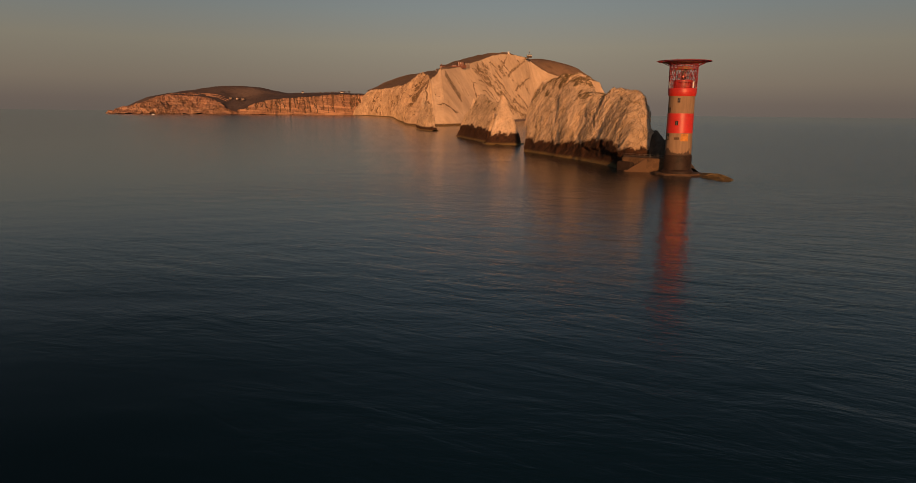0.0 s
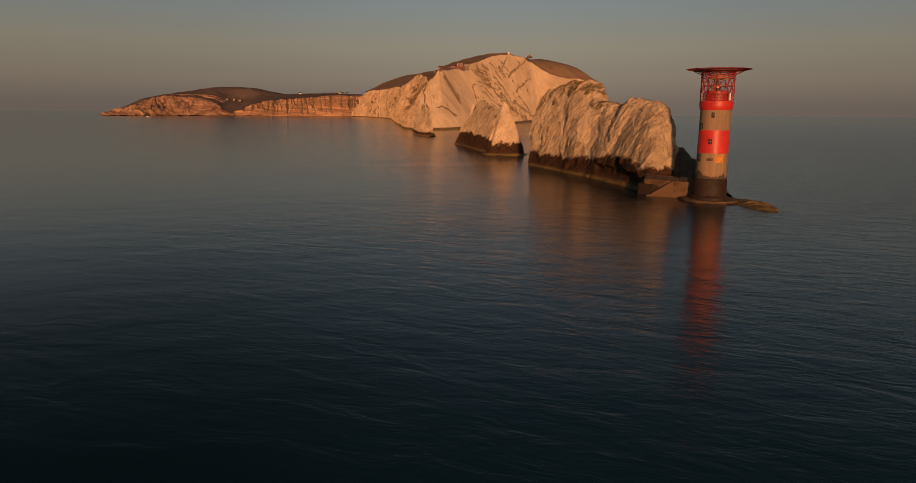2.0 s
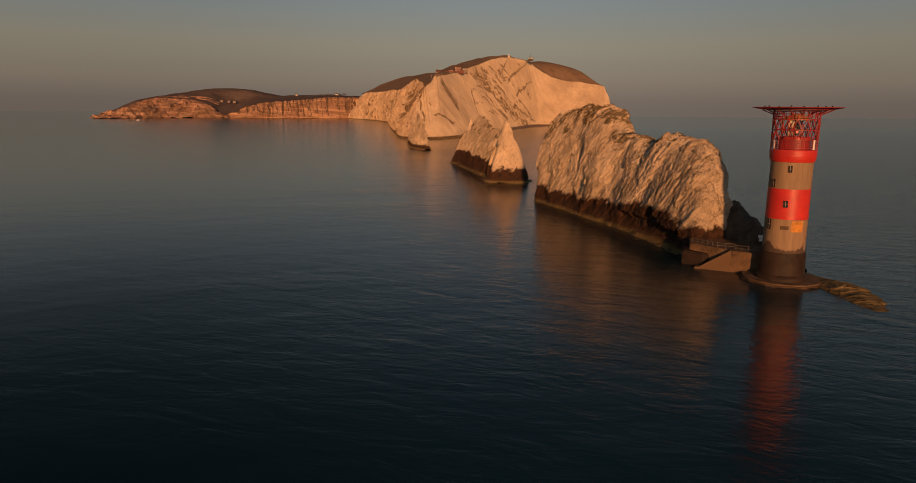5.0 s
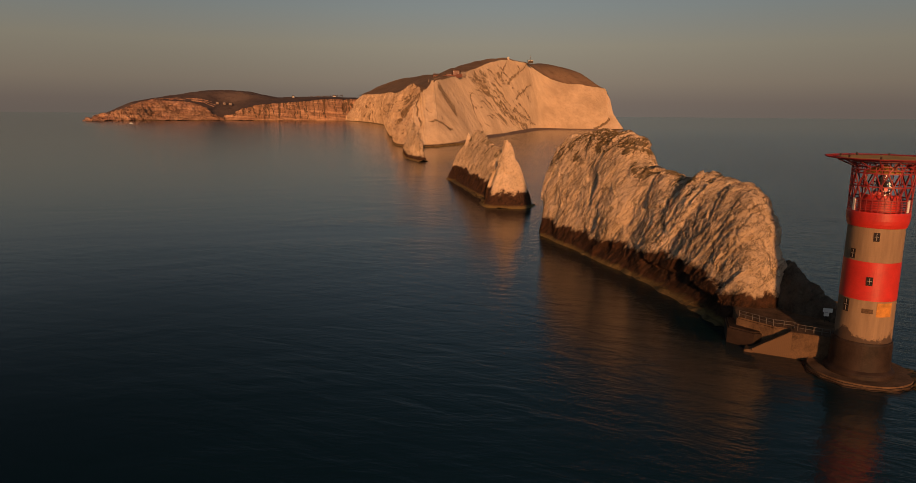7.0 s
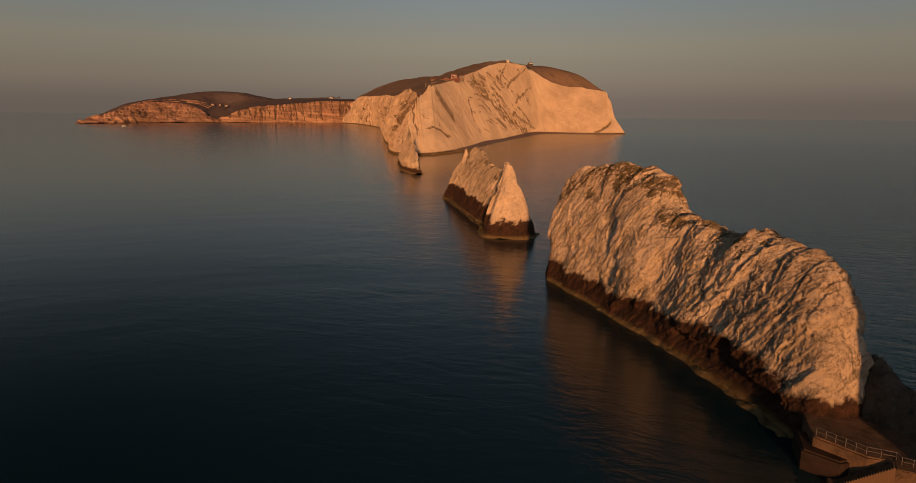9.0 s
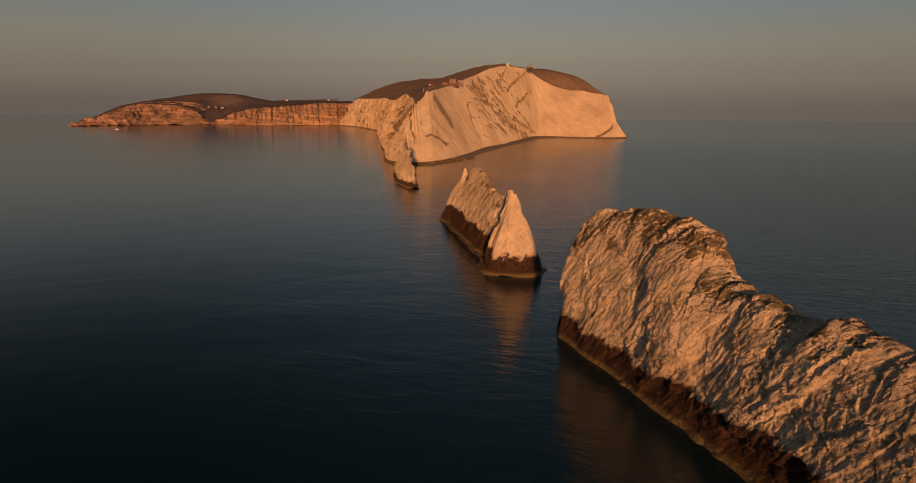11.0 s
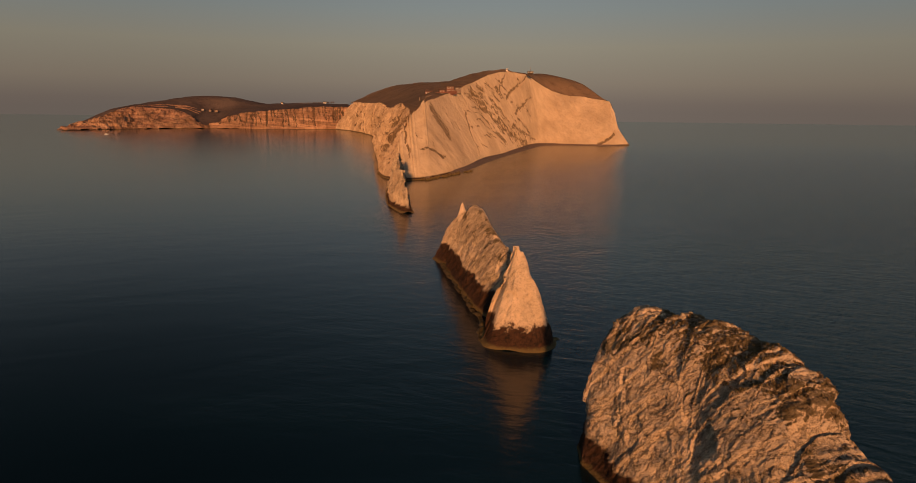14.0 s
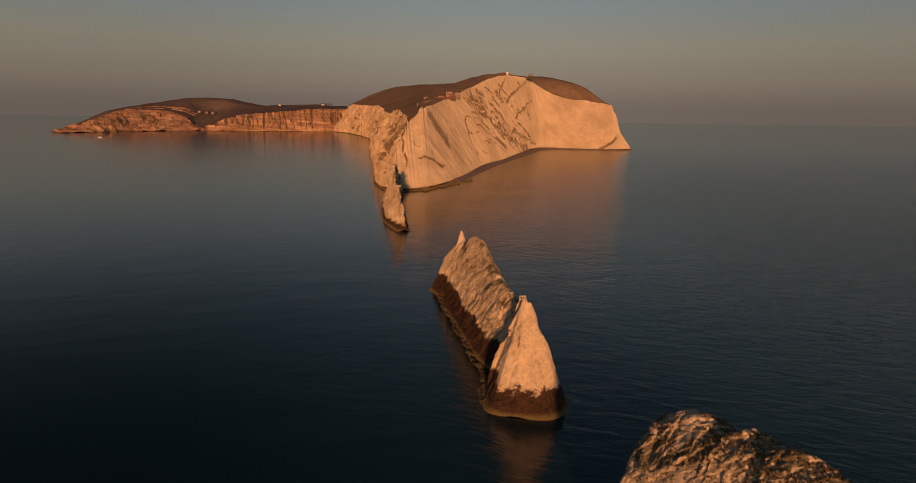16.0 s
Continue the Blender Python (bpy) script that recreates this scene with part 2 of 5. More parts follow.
def ramp(nt, fac, stops):
    n = nt.nodes.new("ShaderNodeValToRGB")
    e = n.color_ramp.elements
    e[0].position, e[0].color = stops[0][0], (*stops[0][1], 1)
    e[1].position, e[1].color = stops[-1][0], (*stops[-1][1], 1)
    for p, c in stops[1:-1]:
        x = e.new(p)
        x.color = (*c, 1)
    nt.links.new(fac, n.inputs[0])
    return n.outputs[0]


def mixc(nt, fac, a, b, blend="MIX"):
    n = nt.nodes.new("ShaderNodeMix")
    n.data_type, n.blend_type = "RGBA", blend
    for sock, v in (("Factor", fac), ("A", a), ("B", b)):
        if isinstance(v, (int, float)):
            n.inputs[sock].default_value = v
        elif isinstance(v, tuple):
            n.inputs[sock].default_value = (*v, 1)
        else:
            nt.links.new(v, n.inputs[sock])
    return n.outputs["Result"]


def calc(nt, op, a, b=0.0, c=0.0):
    n = nt.nodes.new("ShaderNodeMath")
    n.operation = op
    for k, v in enumerate((a, b, c)):
        if isinstance(v, (int, float)):
            n.inputs[k].default_value = v
        else:
            nt.links.new(v, n.inputs[k])
    return n.outputs[0]


def remap(nt, v, a, b, c=0.0, d=1.0):
    n = nt.nodes.new("ShaderNodeMapRange")
    nt.links.new(v, n.inputs["Value"])
    for k, x in zip(("From Min", "From Max", "To Min", "To Max"), (a, b, c, d)):
        n.inputs[k].default_value = x
    return n.outputs[0]


def stretched(nt, vec, turn, scale):
    n = nt.nodes.new("ShaderNodeMapping")
    n.vector_type = "TEXTURE"
    n.inputs["Rotation"].default_value = [radians(a) for a in turn]
    n.inputs["Scale"].default_value = [1.0 / s for s in scale]
    nt.links.new(vec, n.inputs["Vector"])
    return n.outputs[0]


def position(nt):
    return nt.nodes.new("ShaderNodeTexCoord").outputs["Object"]


def split(nt, vec):
    n = nt.nodes.new("ShaderNodeSeparateXYZ")
    nt.links.new(vec, n.inputs[0])
    return n.outputs


def bump(nt, bsdf, height, strength, distance):
    n = node(nt, "ShaderNodeBump", Strength=strength, Distance=distance)
    nt.links.new(height, n.inputs["Height"])
    nt.links.new(n.outputs[0], bsdf.inputs["Normal"])


def plain(name, col, rough=0.6, metal=0.0, var=0.15, scale=2.0, bumpy=0.1):
    """A painted, rusted or concrete surface with wear at two scales."""
    m, nt, b = material(name)
    p = position(nt)
    a = tex_noise(nt, p, scale, 6)
    c = tex_noise(nt, p, scale * 9, 4)
    f = calc(nt, "ADD", calc(nt, "MULTIPLY", a, 0.7), calc(nt, "MULTIPLY", c, 0.3))
    lo = tuple(x * (1 - 2 * var) for x in col)
    hi = tuple(min(1, x * (1 + var)) for x in col)
    nt.links.new(ramp(nt, f, [(0.3, lo), (0.7, hi)]), b.inputs["Base Color"])
    b.inputs["Roughness"].default_value, b.inputs["Metallic"].default_value = rough, metal
    b.inputs["Specular IOR Level"].default_value = 0.2 if rough > 0.55 else 0.5
    if bumpy:
        bump(nt, b, c, bumpy, 0.05)
    return m


def chalk_material(name, groove, light, dark, plant, plant_amount, tide, tide_soft, grain=1.0, tint=None, scrub_and_shade=0.8, cracks=0.5, relief=1.0, tide_dark=0.985, bands=0.0, speckle=0.55, crisp=0.12, vein=0.65, depth=2.6, fracture=0.0):
    """Weathered chalk: pale rock, drawn-out streaks, plant patches, a dark tide band with weed."""
    m, nt, b = material(name)
    p = position(nt)
    z = split(nt, p)[2]
    st = stretched(nt, p, groove, (1, 1, 0.22))
    big = tex_noise(nt, p, 0.035 * grain, 5, 0.6)
    mid = tex_noise(nt, st, 0.20 * grain, 8, 0.62, 0.3)
    fine = tex_noise(nt, st, 1.0 * grain, 8, 0.68, 0.2)
    speck = tex_noise(nt, p, 2.4 * grain, 6, 0.7)
    crack = tex_noise(nt, stretched(nt, p, groove, (1, 1, 0.35)), 0.30 * grain, 9, 0.72, 0.5)
    mid_w = remap(nt, mid, 0.33, 0.67)
    col = mixc(nt, mid_w, dark, light)
    col = mixc(nt, calc(nt, "MULTIPLY", remap(nt, fine, 0.35, 0.65), 0.5), col, light)
    col = mixc(nt, calc(nt, "MULTIPLY", remap(nt, fine, 0.43, 0.33), vein), col, tuple(x * 0.5 for x in dark))
    col = mixc(nt, calc(nt, "MULTIPLY", remap(nt, speck, 0.54, 0.68), speckle), col, tuple(x * 0.55 for x in dark))
    col = mixc(nt, calc(nt, "MULTIPLY", remap(nt, big, 0.56, 0.38), 0.55), col, tuple(x * 0.72 for x in dark))
    lines = remap(nt, calc(nt, "ABSOLUTE", calc(nt, "SUBTRACT", crack, 0.5)), 0.0, 0.016, 1.0, 0.0)
    lines = calc(nt, "MULTIPLY", lines, calc(nt, "MULTIPLY", remap(nt, speck, 0.42, 0.58), cracks))
    col = mixc(nt, lines, col, tuple(x * 0.3 for x in dark))
    split_ = tex_noise(nt, stretched(nt, p, groove, (1, 1, 0.2)), 0.75 * grain, 7, 0.7, 0.8)
    hair = remap(nt, calc(nt, "ABSOLUTE", calc(nt, "SUBTRACT", split_, 0.47)), 0.0, 0.014, 1.0, 0.0)
    hair = calc(nt, "MULTIPLY", hair, calc(nt, "MULTIPLY", remap(nt, mid, 0.56, 0.44), cracks))
    col = mixc(nt, hair, col, tuple(x * 0.35 for x in dark))
    # angular fractures at two scales, with gaps where the rock is whole
    gaps = remap(nt, tex_noise(nt, p, 0.11 * grain, 4, 0.6), 0.42, 0.60)
    breaks = 0.0
    for scale, wide in ((0.13, 0.016), (0.34, 0.020)):
        v = nt.nodes.new("ShaderNodeTexVoronoi")
        v.feature = "DISTANCE_TO_EDGE"
        v.inputs["Scale"].default_value = scale * grain
        shift = nt.nodes.new("ShaderNodeVectorMath")
        shift.operation = "MULTIPLY_ADD"
        wob = node(nt, "ShaderNodeTexNoise", Scale=0.35 * grain, Detail=5.0, Roughness=0.65)
        nt.links.new(p, wob.inputs["Vector"])
        nt.links.new(wob.outputs["Color"], shift.inputs[0])
        shift.inputs[1].default_value = (3.0 / grain, 3.0 / grain, 3.0 / grain)
        nt.links.new(p, shift.inputs[2])
        nt.links.new(stretched(nt, shift.outputs[0], groove, (1, 1, 0.40)), v.inputs["Vector"])
        one = remap(nt, v.outputs["Distance"], 0.0, wide, 1.0, 0.0)
        breaks = calc(nt, "MAXIMUM", one, breaks)
    breaks = calc(nt, "MULTIPLY", breaks, calc(nt, "MULTIPLY", gaps, fracture))
    col = mixc(nt, breaks, col, tuple(x * 0.28 for x in dark))
    if tint:
        col = mixc(nt, calc(nt, "MULTIPLY", remap(nt, big, 0.45, 0.65), 0.6), col, tint)
    if bands:
        layer = tex_noise(nt, stretched(nt, p, (0, 4, 0), (0.01, 0.01, 0.13)), 1.0, 4, 0.6, 0.2)
        col = mixc(nt, calc(nt, "MULTIPLY", remap(nt, layer, 0.50, 0.62), bands), col, tuple(min(1, x * 1.35) for x in light))
        col = mixc(nt, calc(nt, "MULTIPLY", remap(nt, layer, 0.46, 0.36), bands), col, tuple(x * 0.6 for x in dark))
    geo = nt.nodes.new("ShaderNodeNewGeometry")
    nz = split(nt, geo.outputs["Normal"])[2]
    grown = nt.nodes.new("ShaderNodeAttribute")
    grown.attribute_name = "scrub_and_shade"
    want = calc(nt, "ADD", calc(nt, "MULTIPLY", mid_w, 0.40), calc(nt, "MULTIPLY", nz, 0.30))
    want = calc(nt, "ADD", want, calc(nt, "MULTIPLY", remap(nt, big, 0.35, 0.65), 0.25))
    want = calc(nt, "ADD", want, calc(nt, "MULTIPLY", remap(nt, speck, 0.30, 0.70), 0.30))
    want = calc(nt, "ADD", want, calc(nt, "MULTIPLY", calc(nt, "MULTIPLY", grown.outputs["Fac"], scrub_and_shade), remap(nt, fine, 0.36, 0.60, 0.35, 1.35)))
    cover = remap(nt, want, 1.06 - crisp / 2 - plant_amount, 1.06 + crisp / 2 - plant_amount)
    col = mixc(nt, calc(nt, "MULTIPLY", cover, remap(nt, fine, 0.35, 0.6, 0.6, 1.0)), col, plant)
    edge = calc(nt, "ADD", z, calc(nt, "MULTIPLY", calc(nt, "SUBTRACT", mid, 0.5), -10.0 * tide_soft))
    edge = calc(nt, "ADD", edge, calc(nt, "MULTIPLY", calc(nt, "SUBTRACT", fine, 0.5), -5.0 * tide_soft))
    wet = nt.nodes.new("ShaderNodeAttribute")
    wet.attribute_name = "wet"
    edge = calc(nt, "SUBTRACT", edge, wet.outputs["Fac"])
    band = remap(nt, edge, tide - 0.5, tide + 0.7, 1.0, 0.0)
    weed = mixc(nt, remap(nt, fine, 0.35, 0.65), (0.013, 0.0065, 0.004), (0.070, 0.029, 0.014))
    col = mixc(nt, calc(nt, "MULTIPLY", band, tide_dark), col, weed)
    fringe = remap(nt, calc(nt, "ADD", z, calc(nt, "MULTIPLY", calc(nt, "SUBTRACT", fine, 0.5), 2.4)), 0.4, 1.3, 0.8, 0.0)
    col = mixc(nt, fringe, col, (0.17, 0.12, 0.045))
    nt.links.new(col, b.inputs["Base Color"])
    b.inputs["Roughness"].default_value = 0.9
    b.inputs["Diffuse Roughness"].default_value = 1.0
    b.inputs["Specular IOR Level"].default_value = 0.2
    h = calc(nt, "ADD", calc(nt, "MULTIPLY", mid, 0.8), calc(nt, "MULTIPLY", fine, 0.5))
    h = calc(nt, "ADD", h, calc(nt, "MULTIPLY", speck, 0.30))
    h = calc(nt, "SUBTRACT", h, calc(nt, "ADD", calc(nt, "MULTIPLY", lines, 0.3), calc(nt, "MULTIPLY", hair, 0.25)))
    h = calc(nt, "SUBTRACT", h, calc(nt, "MULTIPLY", breaks, 0.5))
    bump(nt, b, h, relief, depth / grain)
    return m


def turf_material(name, a, b_, path=(0.3, 0.24, 0.15)):
    m, nt, b = material(name)
    p = position(nt)
    big, mid, fine = tex_noise(nt, p, 0.012, 6), tex_noise(nt, p, 0.06, 6, 0.65), tex_noise(nt, p, 0.5, 5)
    col = mixc(nt, remap(nt, big, 0.38, 0.62), a, b_)
    col = mixc(nt, calc(nt, "MULTIPLY", remap(nt, mid, 0.52, 0.66), 0.6), col, tuple(x * 0.5 for x in a))
    col = mixc(nt, calc(nt, "MULTIPLY", fine, 0.35), col, tuple(min(1, x * 1.5) for x in b_))
    nt.links.new(col, b.inputs["Base Color"])
    b.inputs["Roughness"].default_value = 0.95
    b.inputs["Specular IOR Level"].default_value = 0.1
    bump(nt, b, mid, 0.8, 3.0)
    return m


def sea_material():
    """Nearly still water in the lee of the rocks, ruffled by wind towards the open side."""
    m, nt, b = material("sea_water")
    p = position(nt)
    x, y = split(nt, p)[0], split(nt, p)[1]
    swell = tex_noise(nt, stretched(nt, p, (0, 0, 24), (0.022, 0.060, 1)), 1.0, 3, 0.5, 0.4)
    chop = tex_noise(nt, stretched(nt, p, (0, 0, -22), (0.11, 0.26, 1)), 1.0, 5, 0.6, 0.6)
    ripple = tex_noise(nt, stretched(nt, p, (0, 0, -30), (0.5, 1.0, 1)), 1.0, 4, 0.6, 0.4)
    calm = tex_noise(nt, stretched(nt, p, (0, 0, 6), (0.0030, 0.0075, 1)), 1.0, 4, 0.55, 0.8)
    open_side = remap(nt, calc(nt, "ADD", x, calc(nt, "MULTIPLY", calc(nt, "SUBTRACT", calm, 0.5), 260.0)), -60.0, 130.0, 0.0, 1.0)
    gust = calc(nt, "ADD", calc(nt, "MULTIPLY", open_side, 1.0), remap(nt, calm, 0.40, 0.65, 0.06, 0.28))
    # the far water lies calm under the haze
    near = remap(nt, calc(nt, "ADD", y, calc(nt, "MULTIPLY", calc(nt, "SUBTRACT", calm, 0.5), 900.0)), 1000.0, 1900.0, 1.0, 0.15)
    gust = calc(nt, "MULTIPLY", gust, near)
    h = calc(nt, "ADD", calc(nt, "MULTIPLY", swell, remap(nt, open_side, 0.0, 1.0, 0.20, 0.50)), calc(nt, "MULTIPLY", calc(nt, "MULTIPLY", chop, remap(nt, x, 60.0, 260.0, 0.58, 1.0)), gust))
    h = calc(nt, "ADD", h, calc(nt, "MULTIPLY", calc(nt, "MULTIPLY", ripple, 0.16), gust))
    bump(nt, b, h, 1.0, 0.46)
    deep = ramp(nt, calm, [(0.35, (0.0012, 0.0070, 0.0090)), (0.65, (0.0020, 0.0105, 0.0130))])
    nt.links.new(mixc(nt, open_side, deep, (0.0065, 0.0275, 0.0345)), b.inputs["Base Color"])
    nt.links.new(remap(nt, open_side, 0.0, 1.0, 0.15, 0.17), b.inputs["Roughness"])
    b.inputs["IOR"].default_value = 1.333
    return m


SEA = sea_material()
CHALK_STACK = chalk_material("stack_chalk", (50, 0, 20), (0.71, 0.54, 0.375), (0.47, 0.355, 0.24), (0.135, 0.096, 0.047), 0.03, 6.0, 0.7, cracks=1.0, crisp=0.09, relief=1.0, speckle=0.25, scrub_and_shade=0.9, vein=0.6, depth=1.0, fracture=0.6)
CHALK_TOOTH = chalk_material("tooth_chalk", (45, 0, 16), (0.72, 0.55, 0.38), (0.48, 0.36, 0.24), (0.095, 0.073, 0.034), 0.02, 6.2, 1.1, cracks=0.6, crisp=0.07, relief=0.7, speckle=0.2, depth=1.0, fracture=0.5)
CHALK_CLIFF = chalk_material("cliff_chalk", (40, 0, -51), (0.62, 0.47, 0.32), (0.49, 0.36, 0.24), (0.14, 0.090, 0.046), -0.10, 2.2, 0.25, 0.42, scrub_and_shade=0.95, cracks=0.3, speckle=0.14, crisp=0.04, relief=0.65, vein=0.3, depth=1.5)
CHALK_NORTH = chalk_material("north_chalk", (28, 0, -50), (0.70, 0.52, 0.345), (0.30, 0.20, 0.125), (0.12, 0.075, 0.040), -0.08, 2.0, 0.25, 0.55, scrub_and_shade=0.9, cracks=0.6, speckle=0.15, crisp=0.08, relief=0.7, depth=0.9)
CHALK_FIN = chalk_material("fin_chalk", (14, 0, 10), (0.68, 0.53, 0.37), (0.36, 0.265, 0.18), (0.10, 0.07, 0.036), 0.02, 3.5, 0.6, 0.6, cracks=0.9, speckle=0.2, crisp=0.08, relief=0.8, depth=0.9)
SAND_CLIFF = chalk_material("coloured_sand_cliff", (0, 0, 0), (0.55, 0.335, 0.20), (0.27, 0.145, 0.095), (0.12, 0.08, 0.05), 0.05, 0.8, 0.1, 0.20, tint=(0.32, 0.14, 0.10), cracks=0.5, bands=0.5)
TURF = turf_material("down_turf", (0.185, 0.115, 0.068), (0.26, 0.163, 0.097))
HEATH = turf_material("heath", (0.100, 0.070, 0.060), (0.135, 0.096, 0.078))
ROCK_DARK = plain("dark_rock", (0.11, 0.08, 0.055), 0.9, 0, 0.35, 0.35, 0.9)
ROCK_WEED = plain("weedy_rock", (0.16, 0.11, 0.045), 0.8, 0, 0.4, 0.5, 0.9)
TUFT = plain("dry_plants", (0.21, 0.145, 0.068), 0.9, 0, 0.35, 0.6, 0.0)
SHINGLE = plain("shingle", (0.29, 0.195, 0.14), 0.95, 0, 0.25, 0.12, 0.6)

# ---- sea ----
def sea():
    r = np.concatenate([np.linspace(0, 600, 40), np.geomspace(640, 40000, 60)])
    a = np.linspace(0, 2 * np.pi, 129)
    g = np.stack([60 + np.outer(r, np.cos(a)), 300 + np.outer(r, np.sin(a)), np.zeros((len(r), len(a)))], -1)
    me = grid_mesh("sea", g[:, ::-1])
    me.materials.append(SEA)
    tagged(new("water", me), "dark calm sea with small ripples at sunset", "sea", kind="structure")


sea()


# ---- chalk stacks ----
def stack_grid(stations, nu, nv, groove, seed, rough=1.0, pl=0.62, pr=0.55, shelf=1.6, block=1.0, sink=1.3, sharp=0.0, streak=1.0, steps=(), slant=1.35, boxy=1.0, crest=1.0, planes=0.3):
    """A rock ridge: stations are (x, y, height, left width, right width) along its crest."""
    st = np.array(stations, float)
    k = arc_keys(st[:, :2])
    s = np.linspace(0, k[-1], nu)
    c = curve(k, st, s)
    tan = np.gradient(curve(k, st[:, :2], s), axis=0)
    # a broken, stepped crest
    line = np.stack([c[:, 0], c[:, 1], 0 * s], -1)
    c[:, 2] += rough * block * np.clip(c[:, 2] / 12, 0, 1) * crest * (1.2 * facets(line / 5.0, seed + 55, 0.0) + 0.8 * fbm(line / 2.0, 3, 0.65, seed + 56))
    for _ in range(nu // 16):
        tan[1:-1] = (tan[:-2] + 2 * tan[1:-1] + tan[2:]) / 4
    tan /= np.linalg.norm(tan, axis=1, keepdims=True)
    left = np.stack([-tan[:, 1], tan[:, 0]], -1)
    side = np.sin(np.pi / 2 * (1 - 2 * np.linspace(0, 1, nv)))      # 1 on the left, -1 on the right
    up = np.sqrt(np.clip(1 - side ** 2, 0, 1))
    out = np.sign(side) * np.abs(side) ** np.where(side > 0, 2 * pl, 2 * pr)
    rise = up ** np.where(side > 0, 1.25 * boxy, 1.1 * boxy)
    if sharp:
        rise, out = (1 - sharp) * rise + sharp * (1 - np.abs(side)) ** 0.92, (1 - sharp) * out + sharp * side
    h = (np.maximum(c[:, 2], 0.06 - 0.9 * sink if sink < 1 else 0.05) + sink)[:, None] * rise[None]
    w = np.where(out[None] > 0, c[:, 3:4], c[:, 4:5]) * out[None]
    low = np.clip(1 - (h - sink) / 1.3, 0, 1) * np.sign(out)[None]
    w = w + low * shelf
    g = np.empty((nu, nv, 3))
    g[..., :2] = c[:, None, :2] + left[:, None] * w[..., None]
    g[..., 2] = h - sink - 0.8 * np.abs(out[None]) ** 8
    n = normals_of(g)
    p = g + 1.2 * np.stack([vnoise(g / 7.0, seed + 70), vnoise(g / 7.0, seed + 71), vnoise(g / 7.0, seed + 72)], -1)
    d = 0.7 * fbm(along(p, groove, 3.0) / 9.0, 3, 0.5, seed) + 1.2 * fbm(p / 20.0, 3, 0.5, seed + 40)
    # the beds wander a little, and each scale of them wanders on its own
    w1 = g + 1.6 * np.stack([fbm(g / 8.0, 3, 0.5, seed + 70 + i) for i in range(3)], -1)
    w2 = g + 0.5 * np.stack([fbm(g / 2.6, 3, 0.5, seed + 74 + i) for i in range(3)], -1)
    w3 = g + 0.22 * np.stack([fbm(g / 0.9, 2, 0.5, seed + 78 + i) for i in range(3)], -1)
    d += block * (0.95 * beds(w1, groove, 5.2, 22.0, seed + 3, 1.0) + 0.34 * beds(w2, groove, 1.7, 9.0, seed + 13, 1.0) + 0.20 * beds(w3, groove, 0.65, 3.2, seed + 23, 1.0))
    d += block * (planes * facets(along(w1, groove, 1.5) / 6.5, seed + 4, -0.03) + 0.62 * facets(along(w2, groove, 1.4) / 2.8, seed + 5, -0.12) + 0.32 * facets(along(w3, groove, 1.4) / 1.1, seed + 6, -0.25))
    d += streak * (0.30 * fbm(along(p, groove, 10) / 1.5, 3, 0.6, seed + 9, True) + 0.22 * fbm(along(p, groove, 7) / 4.0, 3, 0.6, seed + 8, True)) + 0.10 * fbm(g / 0.7, 2, 0.5, seed + 21)
    # beds that stand proud one after the other: (place along y at sea level, how far, reach; below 0: towards -y)
    q = p[..., 1] + slant * p[..., 2] + 2.5 * fbm(g / 9.0, 3, 0.5, seed + 90)
    for at, high, reach in steps:
        r = (q - at) * np.sign(reach)
        d += high * np.clip(r / (0.5 + 0.8 * high), 0, 1) * np.clip(1 - r / abs(reach), 0, 1) * (1 if reach > 0 else np.clip(2.2 - 2 * rise, 0.25, 1)[None])
    fade = np.clip((h - sink - 0.2) / 5.0, 0.10, 1)
    return g + n * (d * fade * rough)[..., None]


def rock(name, mesh_name, mat, label, category, group, *grids, green=99.0):
    """A rock; plants grow on it above the height green."""
    me = grid_mesh(mesh_name, *grids, scrub_and_shade=[growth(g, green) for g in grids])
    me.materials.append(mat)
    return tagged(new(name, me), label, category, group)


def growth(g, green):
    return np.clip((g[..., 2] - green) / 5.0, 0, 1) * (0.25 + 1.0 * fbm(g / 5.0, 3, 0.5, 19))


def rock_part(name, g, mat, parent, label="", green=99.0, wet=None):
    me = grid_mesh(name, g, scrub_and_shade=[growth(g, green)], wet=wet)
    me.materials.append(mat)
    return part(name, me, None, parent, label)


def ledge(line, wide, seed, parent):
    """A low weedy ledge, cut by the waves along the foot of a rock."""
    rnd = random.Random(seed)
    line = np.array(line, float)
    k = arc_keys(line)
    run = curve(k, line, np.linspace(0, k[-1], int(k[-1] / 2.2)))
    st = [(x + rnd.uniform(-0.7, 0.7), y, rnd.uniform(0.1, 0.9), wide * rnd.uniform(0.7, 1.5), wide) for x, y in run]
    g = stack_grid(st, 700, 50, (0.3, -1, 0.1), seed, 2.0, 0.8, 0.8, 0.4, block=0.8, sink=0.6)
    rock_part("ledge", g, ROCK_WEED, parent, "low weedy ledge at the waterline")


